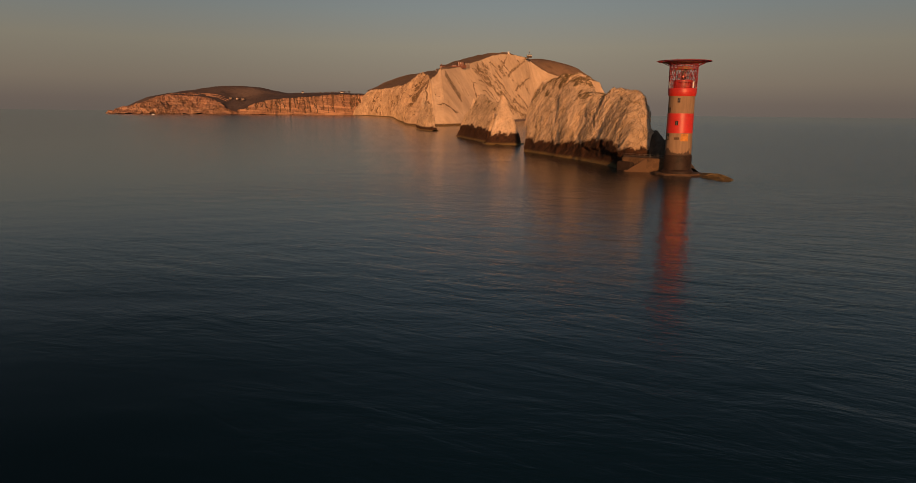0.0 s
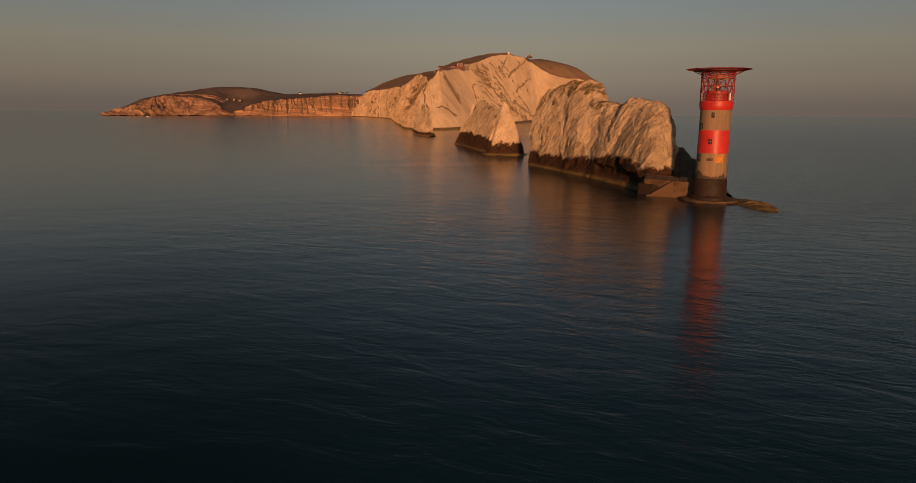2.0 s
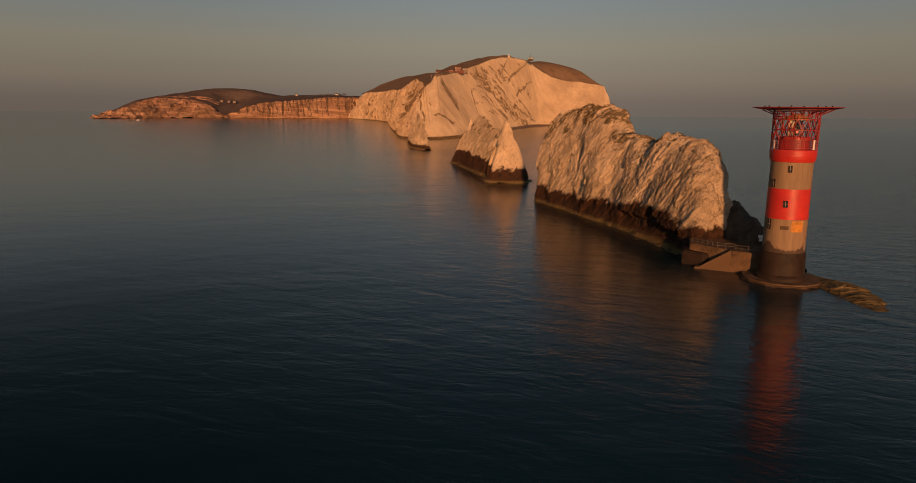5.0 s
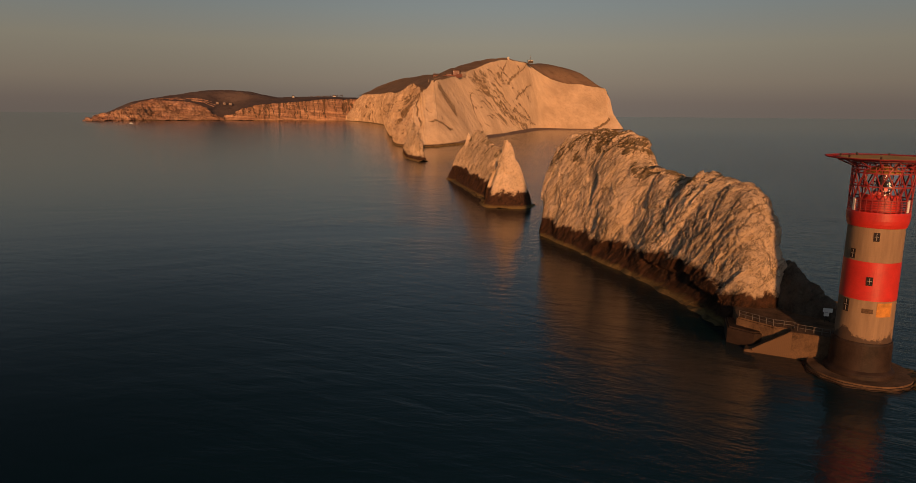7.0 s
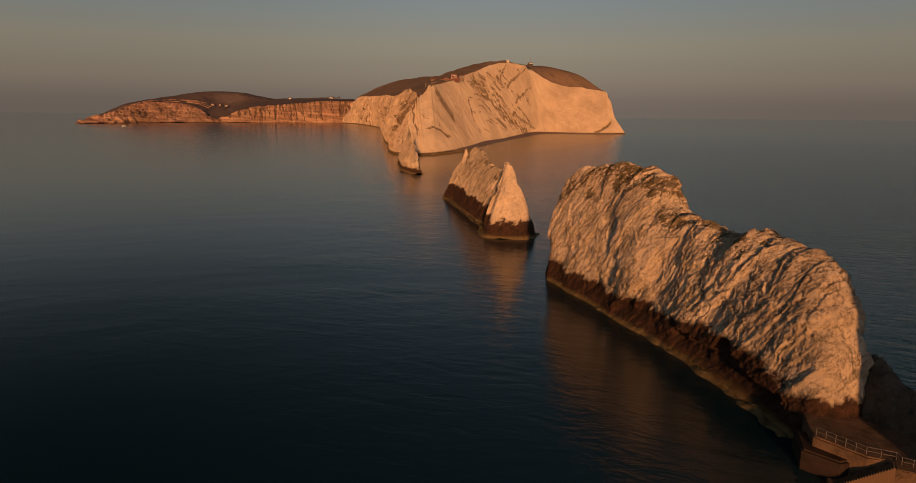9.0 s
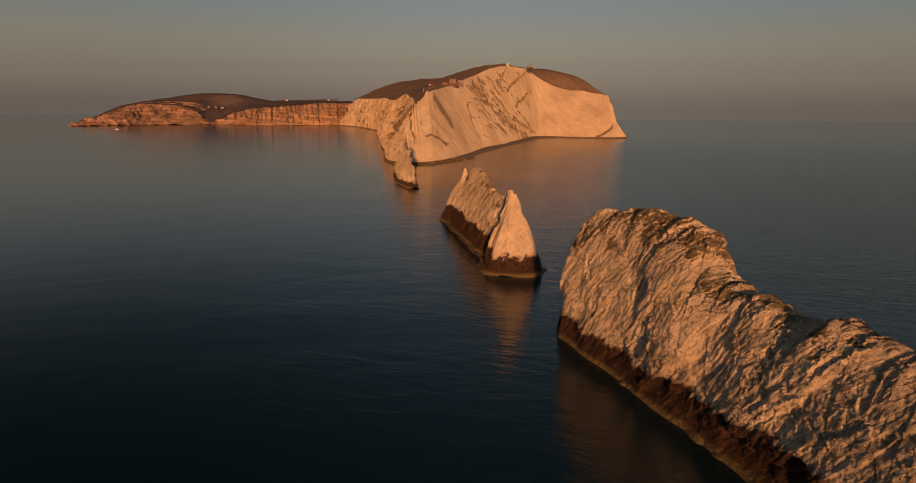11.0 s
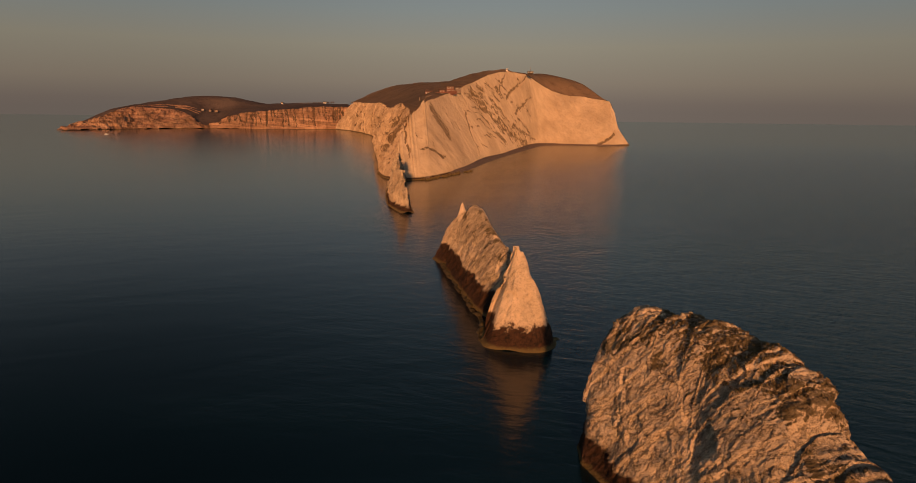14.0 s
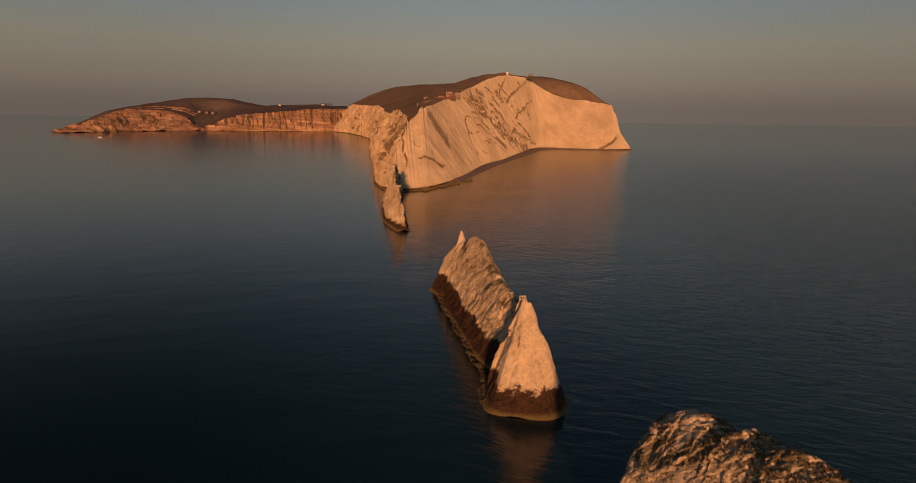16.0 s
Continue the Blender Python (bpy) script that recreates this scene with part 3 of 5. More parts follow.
def west_stack():
    st = [(64.6, 224.8, 2, 6, 0.8), (63.9, 227.2, 13, 8, 1.0), (63.2, 229.2, 19, 9, 1.3), (62.6, 232, 23, 9.2, 1.8), (61.6, 236.5, 25.4, 9.2, 3.6), (60.0, 243, 26.5, 9, 5.5), (58.3, 249.5, 27.1, 8.6, 7), (56.6, 255, 25.5, 8, 8),
          (55.4, 259.5, 24.4, 7.2, 9.0), (54.3, 262.8, 25.6, 6.9, 9.2), (52.9, 270, 26.4, 6.7, 8.6), (51.5, 277.6, 27.2, 8.2, 7.6), (51.1, 279.6, 31.6, 8.6, 7.2), (49.8, 287.5, 33.2, 9.2, 7.8),
          (48, 296, 34.0, 9.2, 8.8), (44.9, 303.3, 33.8, 8.5, 10.2), (41.6, 310.3, 32.6, 7.8, 9.8), (39.6, 316, 31.0, 7.0, 8.8), (37.6, 321.5, 28, 7, 8.4), (36, 325.5, 17, 5.2, 6), (35, 328, 3, 4, 4)]
    g = stack_grid(st, 1000, 420, (0.25, -0.75, 1.0), 3, 0.8, 0.38, 0.36, 0.5, block=0.7, streak=0.30, boxy=0.80, crest=2.0, planes=1.35,
                   slant=0.8, steps=[(238 + 8.4 * i + 2.2 * math.sin(2.9 * i), 0.12 + 0.3 * math.sin(1.7 * i) ** 2, -22) for i in range(12)] + [(287, 1.8, -34), (301, 0.8, -26), (263, 0.9, -30)])
    # hollows washed out under the near half of the flank, dark with weed to their roofs
    x, y, z = g[..., 0], g[..., 1], g[..., 2]
    near = np.clip((268 - y) / 14, 0, 1) * np.clip((y - 229) / 5, 0, 1)
    flank = (np.linspace(0, 1, 420) < 0.45)[None]
    lip = 6.0 + 2.6 * vnoise(np.stack([0 * x, y / 6.0, 0 * x], -1), 12) + 1.5 * fbm(g / 4.0, 3, 0.5, 15)
    hollow = near * flank * np.clip((lip - z) / 1.2, 0, 1) * np.clip((z + 0.5) / 2.0, 0, 1)
    g[..., 0] += 2.3 * hollow
    wet = 2.6 * near + 1.2 * fbm(np.stack([0 * x, y / 9.0, 0 * x], -1), 2, 0.5, 44)
    th = thing("chalk_pinnacle", (0, 0, 0), "long two-humped brown-stained chalk sea stack beside the lighthouse", "sea stack", "sea stacks off the headland")
    rock_part("rock_body", g, CHALK_STACK, th, green=20.0, wet=wet)
    ledge([(34.4, 323), (35.6, 313), (37.8, 303), (40.2, 293.5), (43.0, 284), (46.6, 273), (48.8, 262), (50.6, 252), (52.2, 243), (53.4, 234), (54.0, 227)], 1.2, 203, th)
    return g


def tooth_stack():
    body = stack_grid([(24.4, 389, 8, 2.0, 5), (24.4, 393, 20.0, 2.2, 7), (23.6, 400, 22.5, 2.6, 8.5), (22.4, 409, 23.6, 3.6, 8.5), (21.0, 418, 23.6, 6.0, 8), (20.2, 428, 24.2, 8, 7.5), (18.4, 439, 26.4, 8.2, 8), (17, 447, 29.6, 8.2, 8), (14.6, 460, 29.2, 8.6, 8), (12.2, 474, 25, 8.2, 7.5),
                       (10.8, 481.8, 22.6, 8.2, 7), (9.8, 486.2, 22.0, 7, 5.5), (5.1, 492, 17, 5.5, 5), (0.1, 499.4, 4, 3, 3)],
                      460, 200, (0.3, -1.1, 0.95), 11, 0.75, block=0.8, streak=0.8, planes=1.3, steps=[(424 + 6.5 * i + 2.5 * math.sin(2.9 * i), 0.4 + 0.6 * math.sin(1.7 * i) ** 2, -30) for i in range(14)])
    tip = stack_grid([(21.8, 380.2, 0.3, 5, 8), (22.4, 382.4, 8, 7.5, 9.5), (23.6, 386.0, 20, 9.0, 11), (24.4, 388.6, 30.4, 9.4, 11.5), (24.3, 391, 29.6, 9.0, 10.6), (23.8, 394.5, 25.0, 8.4, 9), (23.2, 399, 18, 7, 7), (22.6, 402.5, 10, 5.5, 6), (22.3, 405, 2, 4, 5)],
                     280, 220, (0.15, -0.25, 1.0), 31, 0.40, 0.6, 0.6, block=0.7, streak=1.4, sharp=0.72, steps=((412, 2.2, 40),), planes=4.0)
    # one facet of the tooth is turned aside, down from its point
    back = np.clip((24.2 - 5.6 * (26 - tip[..., 2]) / 19 - tip[..., 0]) / (0.8 + 2.8 * (26 - tip[..., 2]) / 19), 0, 1) * (tip[..., 1] < 393)
    cut = back * np.clip(tip[..., 2] / 5, 0, 1) * np.clip((27 - tip[..., 2]) / 12, 0, 1)
    tip[..., 0] += 2.6 * cut
    tip[..., 1] += 3.2 * cut
    tip[..., 2] = np.minimum(tip[..., 2], 27.2 + 1.0 * vnoise(tip / 2.2, 5))
    spike = stack_grid([(11.2, 479.0, 17, 7.0, 6), (10.7, 482.4, 24.6, 7.5, 6), (10.25, 484.4, 27.8, 7, 5.5), (9.7, 486.2, 23, 6.5, 5.5), (9.2, 489, 15, 6, 5)], 90, 120, (0, 0, 1), 37, 0.3, streak=1.0, sharp=0.5)
    th = thing("chalk_pinnacle", (0, 0, 0), "pale chalk sea stack with a pointed tooth in front", "sea stack", "sea stacks off the headland")
    rock_part("ridge", body, CHALK_STACK, th, green=15.0, wet=2.5 + 3.0 * fbm(body / 14.0, 3, 0.5, 46))
    rock_part("tooth", tip, CHALK_TOOTH, th, "bright pointed chalk tooth")
    rock_part("spike", spike, CHALK_TOOTH, th, "thin chalk needle on the far crest")
    ledge([(2, 494), (3.0, 480), (5.4, 464), (8.4, 447), (11.4, 430), (14.0, 415), (15.6, 403), (14.8, 391), (17.0, 384.2), (21, 381.4), (27, 383), (33, 386.4), (36.5, 391)], 1.0, 207, th)


def fin_stack():
    ys = [631.5, 636, 641, 645, 652, 657, 662, 670, 676, 688, 700, 708, 715, 730, 745, 760, 775, 800, 835]
    hs = [1, 9, 16, 11, 22, 14, 26, 16, 23, 17, 29, 19, 27, 20, 32, 21, 30, 24, 18]
    xs = np.interp(ys, [631.5, 645, 660, 700, 745, 800, 835], [-22.4, -25.5, -28.5, -34, -38.5, -41.5, -43])
    g = stack_grid([(x, y, h, min(9.5, 4 + (y - 631) * 0.14), min(6, 3.5 + (y - 631) * 0.1)) for x, y, h in zip(xs, ys, hs)], 460, 150, (0.05, -0.25, 0.95), 57, 1.3, 0.7, 0.7, block=0.6, streak=4.0, sharp=0.4, steps=[(655 + 13 * i, 1.0 + 0.8 * math.sin(2.3 * i), -22) for i in range(15)])
    rock("chalk_pinnacle", "fin_stack", CHALK_FIN, "narrow jagged chalk fin standing off the cliff foot", "sea stack", "sea stacks off the headland", g)


def tufts(g, height, count, seed):
    """Windblown plants on the rock's top: many small clumps of blades."""
    rnd = random.Random(seed)
    n = normals_of(g)
    n[n[..., 2] < 0] *= -1
    ok = np.argwhere((g[..., 2] > height) & (n[..., 2] > 0.35))
    vs, fs = [], []
    for _ in range(count):
        i, j = ok[rnd.randrange(len(ok))]
        base = Vector(g[i, j])
        if noise.noise(base / 5.0) < -0.05:
            continue
        r = rnd.uniform(0.14, 0.36)
        for _ in range(9):
            a, tilt = rnd.uniform(0, 6.283), rnd.uniform(0.2, 1.1)
            d = Vector((math.cos(a) * math.sin(tilt), math.sin(a) * math.sin(tilt), math.cos(tilt))) * r * rnd.uniform(0.7, 1.3)
            s = Vector((-math.sin(a), math.cos(a), 0)) * r * 0.32
            o = base + Vector((rnd.uniform(-1, 1), rnd.uniform(-1, 1), 0)) * r * 0.5
            k = len(vs)
            vs += [o - s, o + s, o + d + s * 0.4, o + d - s * 0.4]
            fs.append((k, k + 1, k + 2, k + 3))
    me = bpy.data.meshes.new("tufts")
    me.from_pydata(vs, [], fs)
    me.materials.append(TUFT)
    tagged(new("scrub_tufts", me), "dark dry tufts growing on the rock top", "plants", kind="stuff")


west = west_stack()
tufts(west, 28.0, 3000, 8)
tooth_stack()
fin_stack()


# ---- headland ----
def cliff_grid(stations, nu, nv, groove, seed, size=1.0, power=1.0, gullies=(), relief=1.0, rib=(0.0, 100.0), seam=None, flakes=1.5, flute=None):
    """A cliff: stations are (foot x, foot y, rim x, rim y, rim height). gullies: (u, v, u, v, width, depth) on it.
    Returns the points and the scrub and painted shade on them.
    """
    st = np.array(stations, float)
    k = arc_keys(st[:, :2] * 0.6 + st[:, 2:4] * 0.4)
    c = curve(k, st, np.linspace(0, k[-1], nu))
    line = np.stack([c[:, 2], c[:, 3], 0 * c[:, 2]], -1)
    c[:, 4] += np.clip(c[:, 4] / 40, 0, 1) * size * (2.2 * fbm(line / 30.0, 4, 0.6, 131) + 0.8 * fbm(line / 6.0, 2, 0.5, 132))
    # spires along the low seaward end of the crest
    c[:, 4] += np.clip((985 - c[:, 3]) / 30, 0, 1) * np.clip(c[:, 4] / 30, 0, 1) * 6.0 * np.clip(fbm(line / 8.0, 2, 0.6, 133, True) + 0.1, 0, 1)
    v = np.linspace(0, 1, nv)[None, :, None]
    foot, rim = c[:, None, :2], c[:, None, 2:4]
    g = np.empty((nu, nv, 3))
    g[..., :2] = foot + (rim - foot) * v ** power
    g[..., 2:] = -1.5 + (c[:, None, 4:5] + 1.5) * v
    n = normals_of(g)
    n[n[..., 2] < 0] *= -1
    uu, vv = np.meshgrid(np.linspace(0, 1, nu), v[0, :, 0], indexing="ij")
    wob = fbm(g / 14.0, 3, 0.5, seed + 33)
    dig, scrub_and_shade = np.zeros((nu, nv)), np.zeros((nu, nv))
    span = k[-1]
    for u0, v0, u1, v1, wide, deep in gullies:
        hgt = 90.0
        ax, ay, bx, by = u0 * span, v0 * hgt, u1 * span, v1 * hgt
        px, py = uu * span + 4 * wob, vv * hgt + 4 * wob
        t = np.clip(((px - ax) * (bx - ax) + (py - ay) * (by - ay)) / ((bx - ax) ** 2 + (by - ay) ** 2), 0, 1)
        r = np.hypot(px - ax - t * (bx - ax), py - ay - t * (by - ay)) / wide
        dig -= 0.6 * deep * np.exp(-r ** 2)
        scrub_and_shade = np.maximum(scrub_and_shade, np.exp(-(r * 1.15) ** 2))
    p = g + 6 * size * np.stack([vnoise(g / (30.0 * size), seed + 70 + i) for i in range(3)], -1)
    d = 3.4 * fbm(along(p, groove, 5.0) / (34.0 * size), 5, 0.6, seed, True) + 1.8 * fbm(along(p, groove, 5) / (10 * size), 4, 0.6, seed + 5, True)
    d += 4.0 * fbm(p / (80.0 * size), 3, 0.5, seed + 12) + flakes * facets(along(p, groove, 3) / (16 * size), seed + 15)
    e = np.clip(v[..., 0] * 8, 0.05, 1) * np.clip((1 - v[..., 0]) * 12, 0.25, 1)
    buttress = rib[0] * fbm(along(g, (-0.35, -0.2, 1), 6.0) / rib[1], 3, 0.5, seed + 80, True)
    buttress = buttress * (0.45 + 0.55 * np.sin(np.pi * np.clip(v[..., 0], 0, 1)))
    # shade between the ribs is painted in with the plant colour
    scrub_and_shade = scrub_and_shade + np.clip(-buttress / (rib[0] + 1e-6), 0, 1) * (rib[0] > 0) * 0.4
    total = (d * size * relief + dig) * e + buttress
    if flute:
        deep, apart, way = flute
        rills = fbm(along(g + 2.5 * np.stack([vnoise(g / 18.0, seed + 90 + i) for i in range(3)], -1), way, 12.0) / apart, 3, 0.7, seed + 84, True)
        total = total + deep * rills * np.clip(v[..., 0] * 5, 0.2, 1)
        scrub_and_shade = scrub_and_shade + 1.1 * np.clip(-rills - 0.05, 0, 1)
    if seam:
        # keep the shared edge of two cliffs where it is
        hold = np.clip((uu - seam[0]) / (seam[1] - seam[0]), 0, 1)
        end = np.clip((uu - seam[1] + (seam[1] - seam[0]) * 0.15) / ((seam[2] - seam[1]) * 1.0 + 1e-9), 0, 1)
        total = total * (1 - hold * np.clip(vv * 1.6 - 0.5, 0, 1)) * (1 - end)
    return g + n * total[..., None], scrub_and_shade


def top_grid(rows, nu, nv, seed, amp=2.0):
    """Ground between lines of points (x, y, z), from one rim over the crest to the other."""
    lines = []
    for r in rows:
        r = np.array(r, float)
        k = arc_keys(r[:, :2])
        lines.append(curve(k / k[-1], r, np.linspace(0, 1, nu)))
    lines = np.stack(lines)
    g = np.empty((nu, nv, 3))
    for i in range(nu):
        g[i] = curve(np.linspace(0, 1, len(rows)), lines[:, i], np.linspace(0, 1, nv))
    v = np.linspace(0, 1, nv)
    g[..., 2] += amp * fbm(g / 45.0, 5, 0.55, seed) * np.clip(np.minimum(v, 1 - v) * 8, 0, 1)[None]
    return g


NORTH = [(-385, 2450, -318, 2480, 84), (-310, 2300, -285, 2330, 84), (-240, 2090, -225, 2110, 82), (-173, 1800, -158, 1815, 80), (-130, 1430, -112, 1450, 68), (-95, 1130, -72, 1150, 66),
         (-78, 990, -50, 1010, 71), (-69, 905, -41, 940, 56), (-62, 862, -49, 894, 31), (-52, 838, -50, 845, 6)]
WEST_CLIFF = [(-52, 838, -50, 845, 6), (-40, 834, -49, 894, 31), (-28, 838, -41, 940, 56), (-14, 857, -26, 966, 74), (16, 952, -12, 1045, 81.5), (50, 1125, 0, 1112, 88), (80, 1216, 40, 1258, 110.5)]
BAY_CLIFF = [(107, 1322, 66, 1335, 124), (126, 1395, 104, 1437, 135), (140, 1455, 134.6, 1490, 134.8), (160, 1522, 158, 1550, 129.3), (184, 1560, 188, 1600, 117), (216, 1570, 214, 1615, 106.2),
             (246, 1566, 245, 1620, 98.5), (274, 1560, 276, 1615, 95.4), (310, 1558, 308, 1600, 91), (340, 1566, 330, 1590, 87), (358, 1578, 344, 1594, 78), (370, 1592, 352, 1600, 68), (384, 1680, 362, 1680, 72)]
SOUTH = WEST_CLIFF + BAY_CLIFF
WEST_GULLIES = [
    (0.0868, 0.893, 0.1135, 0.692, 10, 0.8),
    (0.1101, 0.722, 0.1413, 0.485, 12, 0.8),
    (0.0501, 0.426, 0.079, 0.32, 2, 1),
    (0.079, 0.32, 0.1068, 0.213, 2.5, 1),
    (0.03, 0.988, 0.0289, 0.716, 2, 1),
    (0.03, 0.639, 0.0323, 0.391, 2, 1),
    (0.3604, 0.929, 0.3593, 0.751, 3, 3),
    (0.3593, 0.751, 0.4249, 0.462, 4, 4),
    (0.4249, 0.462, 0.5128, 0.213, 4, 4),
    (0.5128, 0.213, 0.6596, 0.041, 3, 2),
    (0.436, 0.757, 0.5295, 0.331, 2.5, 3),
    (0.5295, 0.331, 0.7019, 0.107, 3, 2),
    (0.3648, 0.627, 0.3893, 0.373, 2.5, 2),
]
BAY_GULLIES = [
    (0.3871, 0.361, 0.4427, 0.142, 2.5, 2),
    (0.3103, 0.71, 0.2825, 0.45, 2, 1.5),
    (0.2825, 0.45, 0.2703, 0.083, 2, 1),
    (0.6563, 0.994, 0.6129, 0.87, 2, 3),
    (0.6129, 0.87, 0.535, 0.675, 2.5, 3),
    (0.6874, 0.716, 0.5673, 0.467, 2.5, 2),
    (0.5795, 0.426, 0.7141, 0.107, 2.5, 2),
    (0.5506, 0.953, 0.4905, 0.757, 1.5, 1.5),
    (0.4472, 0.935, 0.4761, 0.769, 1.8, 2),
    # a cave, not a planted gully: its plant colour stands in for the shade
    (0.8509, 0.059, 0.8932, 0.331, 4.5, 13),
]


def small_gullies():
    """Short weathered runnels between the large ones, all down the dip of the beds."""
    rnd = random.Random(14)
    out = []
    for _ in range(80):
        u, v, s = rnd.uniform(0.30, 0.66), rnd.uniform(0.18, 0.97), rnd.uniform(0.3, 1.0)
        out.append((u, v, u + 0.035 * s, v - 0.13 * s, rnd.uniform(0.7, 1.6), rnd.uniform(0.3, 1.2)))
    # the broad broken gully down the middle of the face
    run = [(0.362, 0.95), (0.366, 0.74), (0.425, 0.46), (0.513, 0.21), (0.64, 0.05)]
    for _ in range(110):
        k, f = rnd.randrange(4), rnd.random()
        u = run[k][0] + (run[k + 1][0] - run[k][0]) * f + rnd.gauss(0, 0.012)
        v = run[k][1] + (run[k + 1][1] - run[k][1]) * f + rnd.gauss(0, 0.05)
        s = rnd.uniform(0.3, 1.0)
        out.append((u, v, u + 0.03 * s, v - 0.12 * s, rnd.uniform(0.7, 1.7), rnd.uniform(0.6, 2.0)))
    for _ in range(16):
        u, v, s = rnd.uniform(0.03, 0.30), rnd.uniform(0.2, 0.9), rnd.uniform(0.3, 1.0)
        out.append((u, v, u + 0.012 * s, v - 0.16 * s, rnd.uniform(0.6, 1.3), rnd.uniform(0.3, 0.9)))
    return out


def north_gullies():
    rnd = random.Random(23)
    out = []
    for _ in range(70):
        u, v = rnd.uniform(0.12, 0.97), rnd.uniform(0.45, 1.0)
        out.append((u, v, u + rnd.uniform(-0.016, 0.004), v - rnd.uniform(0.2, 0.6), rnd.uniform(3.0, 9.0), rnd.uniform(2.0, 8.0)))
    return out


def headland():
    n, ns = cliff_grid(NORTH, 1500, 110, (-0.40, -0.35, 1.0), 51, 0.85, relief=0.8, rib=(11.0, 45.0), flakes=0.4, gullies=north_gullies(), seam=(0.90, 0.97, 1.0), flute=(7.0, 8.0, (-0.25, -0.6, 1.0)))
    near = np.clip((1250 - n[..., 1]) / 150, 0, 1) * np.linspace(0, 1, 110)[None] ** 0.7
    s, ss = cliff_grid(SOUTH, 900, 170, (0.50, 0.40, -0.75), 71, 0.8, gullies=WEST_GULLIES + BAY_GULLIES + small_gullies(), relief=0.45, seam=(0.20, 0.09, 0.0))
    # the far corner stands back over its foot
    s[..., 0] -= 17 * np.clip((s[:, :1, 0] - 325) / 35, 0, 1) * np.clip(s[..., 2] / 34, 0, 1) ** 0.8
    u = np.linspace(0, 1, 900)[:, None] + 0.04 * fbm(s / 40.0, 3, 0.5, 77)
    mottled = np.clip((u - 0.20) / 0.08, 0, 1) * np.clip((0.70 - u) / 0.08, 0, 1)
    me = grid_mesh("headland", s, scrub_and_shade=[ss + 0.12 * mottled])
    me.materials.append(CHALK_CLIFF)
    me_n = grid_mesh("north_face", n, scrub_and_shade=[1.1 * ns + 0.10 * near + 0.22])
    me_n.materials.append(CHALK_NORTH)
    land = thing("headland", (0, 0, 0), "white chalk headland with gullied cliffs and brown turf on top", "headland", kind="structure")
    part("cliff", me, None, land)
    part("cliff", me_n, None, land, "ribbed orange-brown chalk face")
    # the down: north rim, flank, crest, flank, south rim
    north_rim = n[::-1, -1][48::24]
    flank_n = [(-33, 958, 66), (-46, 1150, 80), (-50, 1300, 90), (-45, 1600, 108), (-60, 1900, 127), (-104, 2280, 146), (-162, 2480, 148.5), (-239, 2500, 127), (-340, 2490, 86)]
    crest = [(-30, 962, 69), (-25, 1130, 90), (20, 1320, 120), (86, 1432, 137.5), (110, 1600, 140), (80, 1900, 142), (0, 2200, 147), (-60, 2420, 150), (-100, 2700, 120)]
    flank_s = [(-27, 964, 72), (-10, 1118, 89.5), (43, 1300, 118.5), (97, 1442, 138.8), (160, 1600, 139), (203, 1720, 147), (250, 1765, 138), (276, 1745, 112), (290, 1705, 86), (320, 1700, 76)]
    south_rim = s[130:, -1][::15]
    t = grid_mesh("down", top_grid([north_rim, flank_n, crest, flank_s, south_rim], 320, 110, 91))
    t.materials.append(TURF)
    part("turf", t, None, land, "brown grassy down")


headland()


def beach():
    back = [(-20, 852, 3), (16, 957, 3), (50, 1129, 3), (80, 1220, 3), (107, 1326, 3.5), (128, 1404, 3.5), (142, 1459, 4), (162, 1526, 4), (186, 1564, 4), (218, 1574, 3.5), (268, 1568, 3), (310, 1562, 2.5), (345, 1572, 2)]
    front = [(-22, 838, -0.6), (20, 938, -0.6), (60, 1062, -0.6), (92, 1150, -0.6), (117, 1229, -0.6), (150, 1320, -0.6), (172, 1390, -0.6), (191, 1429, -0.6), (215, 1475, -0.6), (238, 1505, -0.6), (272, 1530, -0.6), (312, 1540, -0.6), (352, 1565, -0.6)]
    front = [(x + (p - x) * w, y + (q - y) * w, z) for (x, y, z), (p, q, _), w in zip(front, back, [0, 0, 0.4] + [0.62] * 8 + [0.3, 0])]
    g = top_grid([back, front], 260, 14, 95, 0.8)
    g[..., 2] += 0.5 * fbm(g / 5.0, 3, 0.6, 97)
    me = grid_mesh("beach", g)
    me.materials.append(SHINGLE)
    tagged(new("beach", me), "dark brown shingle beach under the chalk cliff", "beach", kind="structure")
    # fallen boulders at the near end
    rnd = random.Random(5)
    base = bmesh.new()
    bmesh.ops.create_icosphere(base, subdivisions=2, radius=1.0)
    for v in base.verts:
        v.co *= 1 + 0.28 * noise.noise(v.co * 1.7)
    me = mesh_of("boulder", base, True)
    me.materials.append(CHALK_TOOTH)
    for i in range(110):
        u = rnd.random() ** 1.5
        x, y = -22 + 48 * u + rnd.uniform(-3, 5), 842 + 105 * u + rnd.uniform(-6, 3)
        ob = tagged(new("boulder", me), "fallen pale chalk boulder at the cliff foot", "boulder", "boulders at the cliff foot")
        r = 0.4 + 1.4 * rnd.random() ** 2
        ob.matrix_world = pose(x, y, 0.5, rnd.uniform(0, 90), rnd.uniform(0, 90), rnd.uniform(0, 360)) @ Matrix.Diagonal((r, r * 0.8, r * 0.6, 1))


beach()


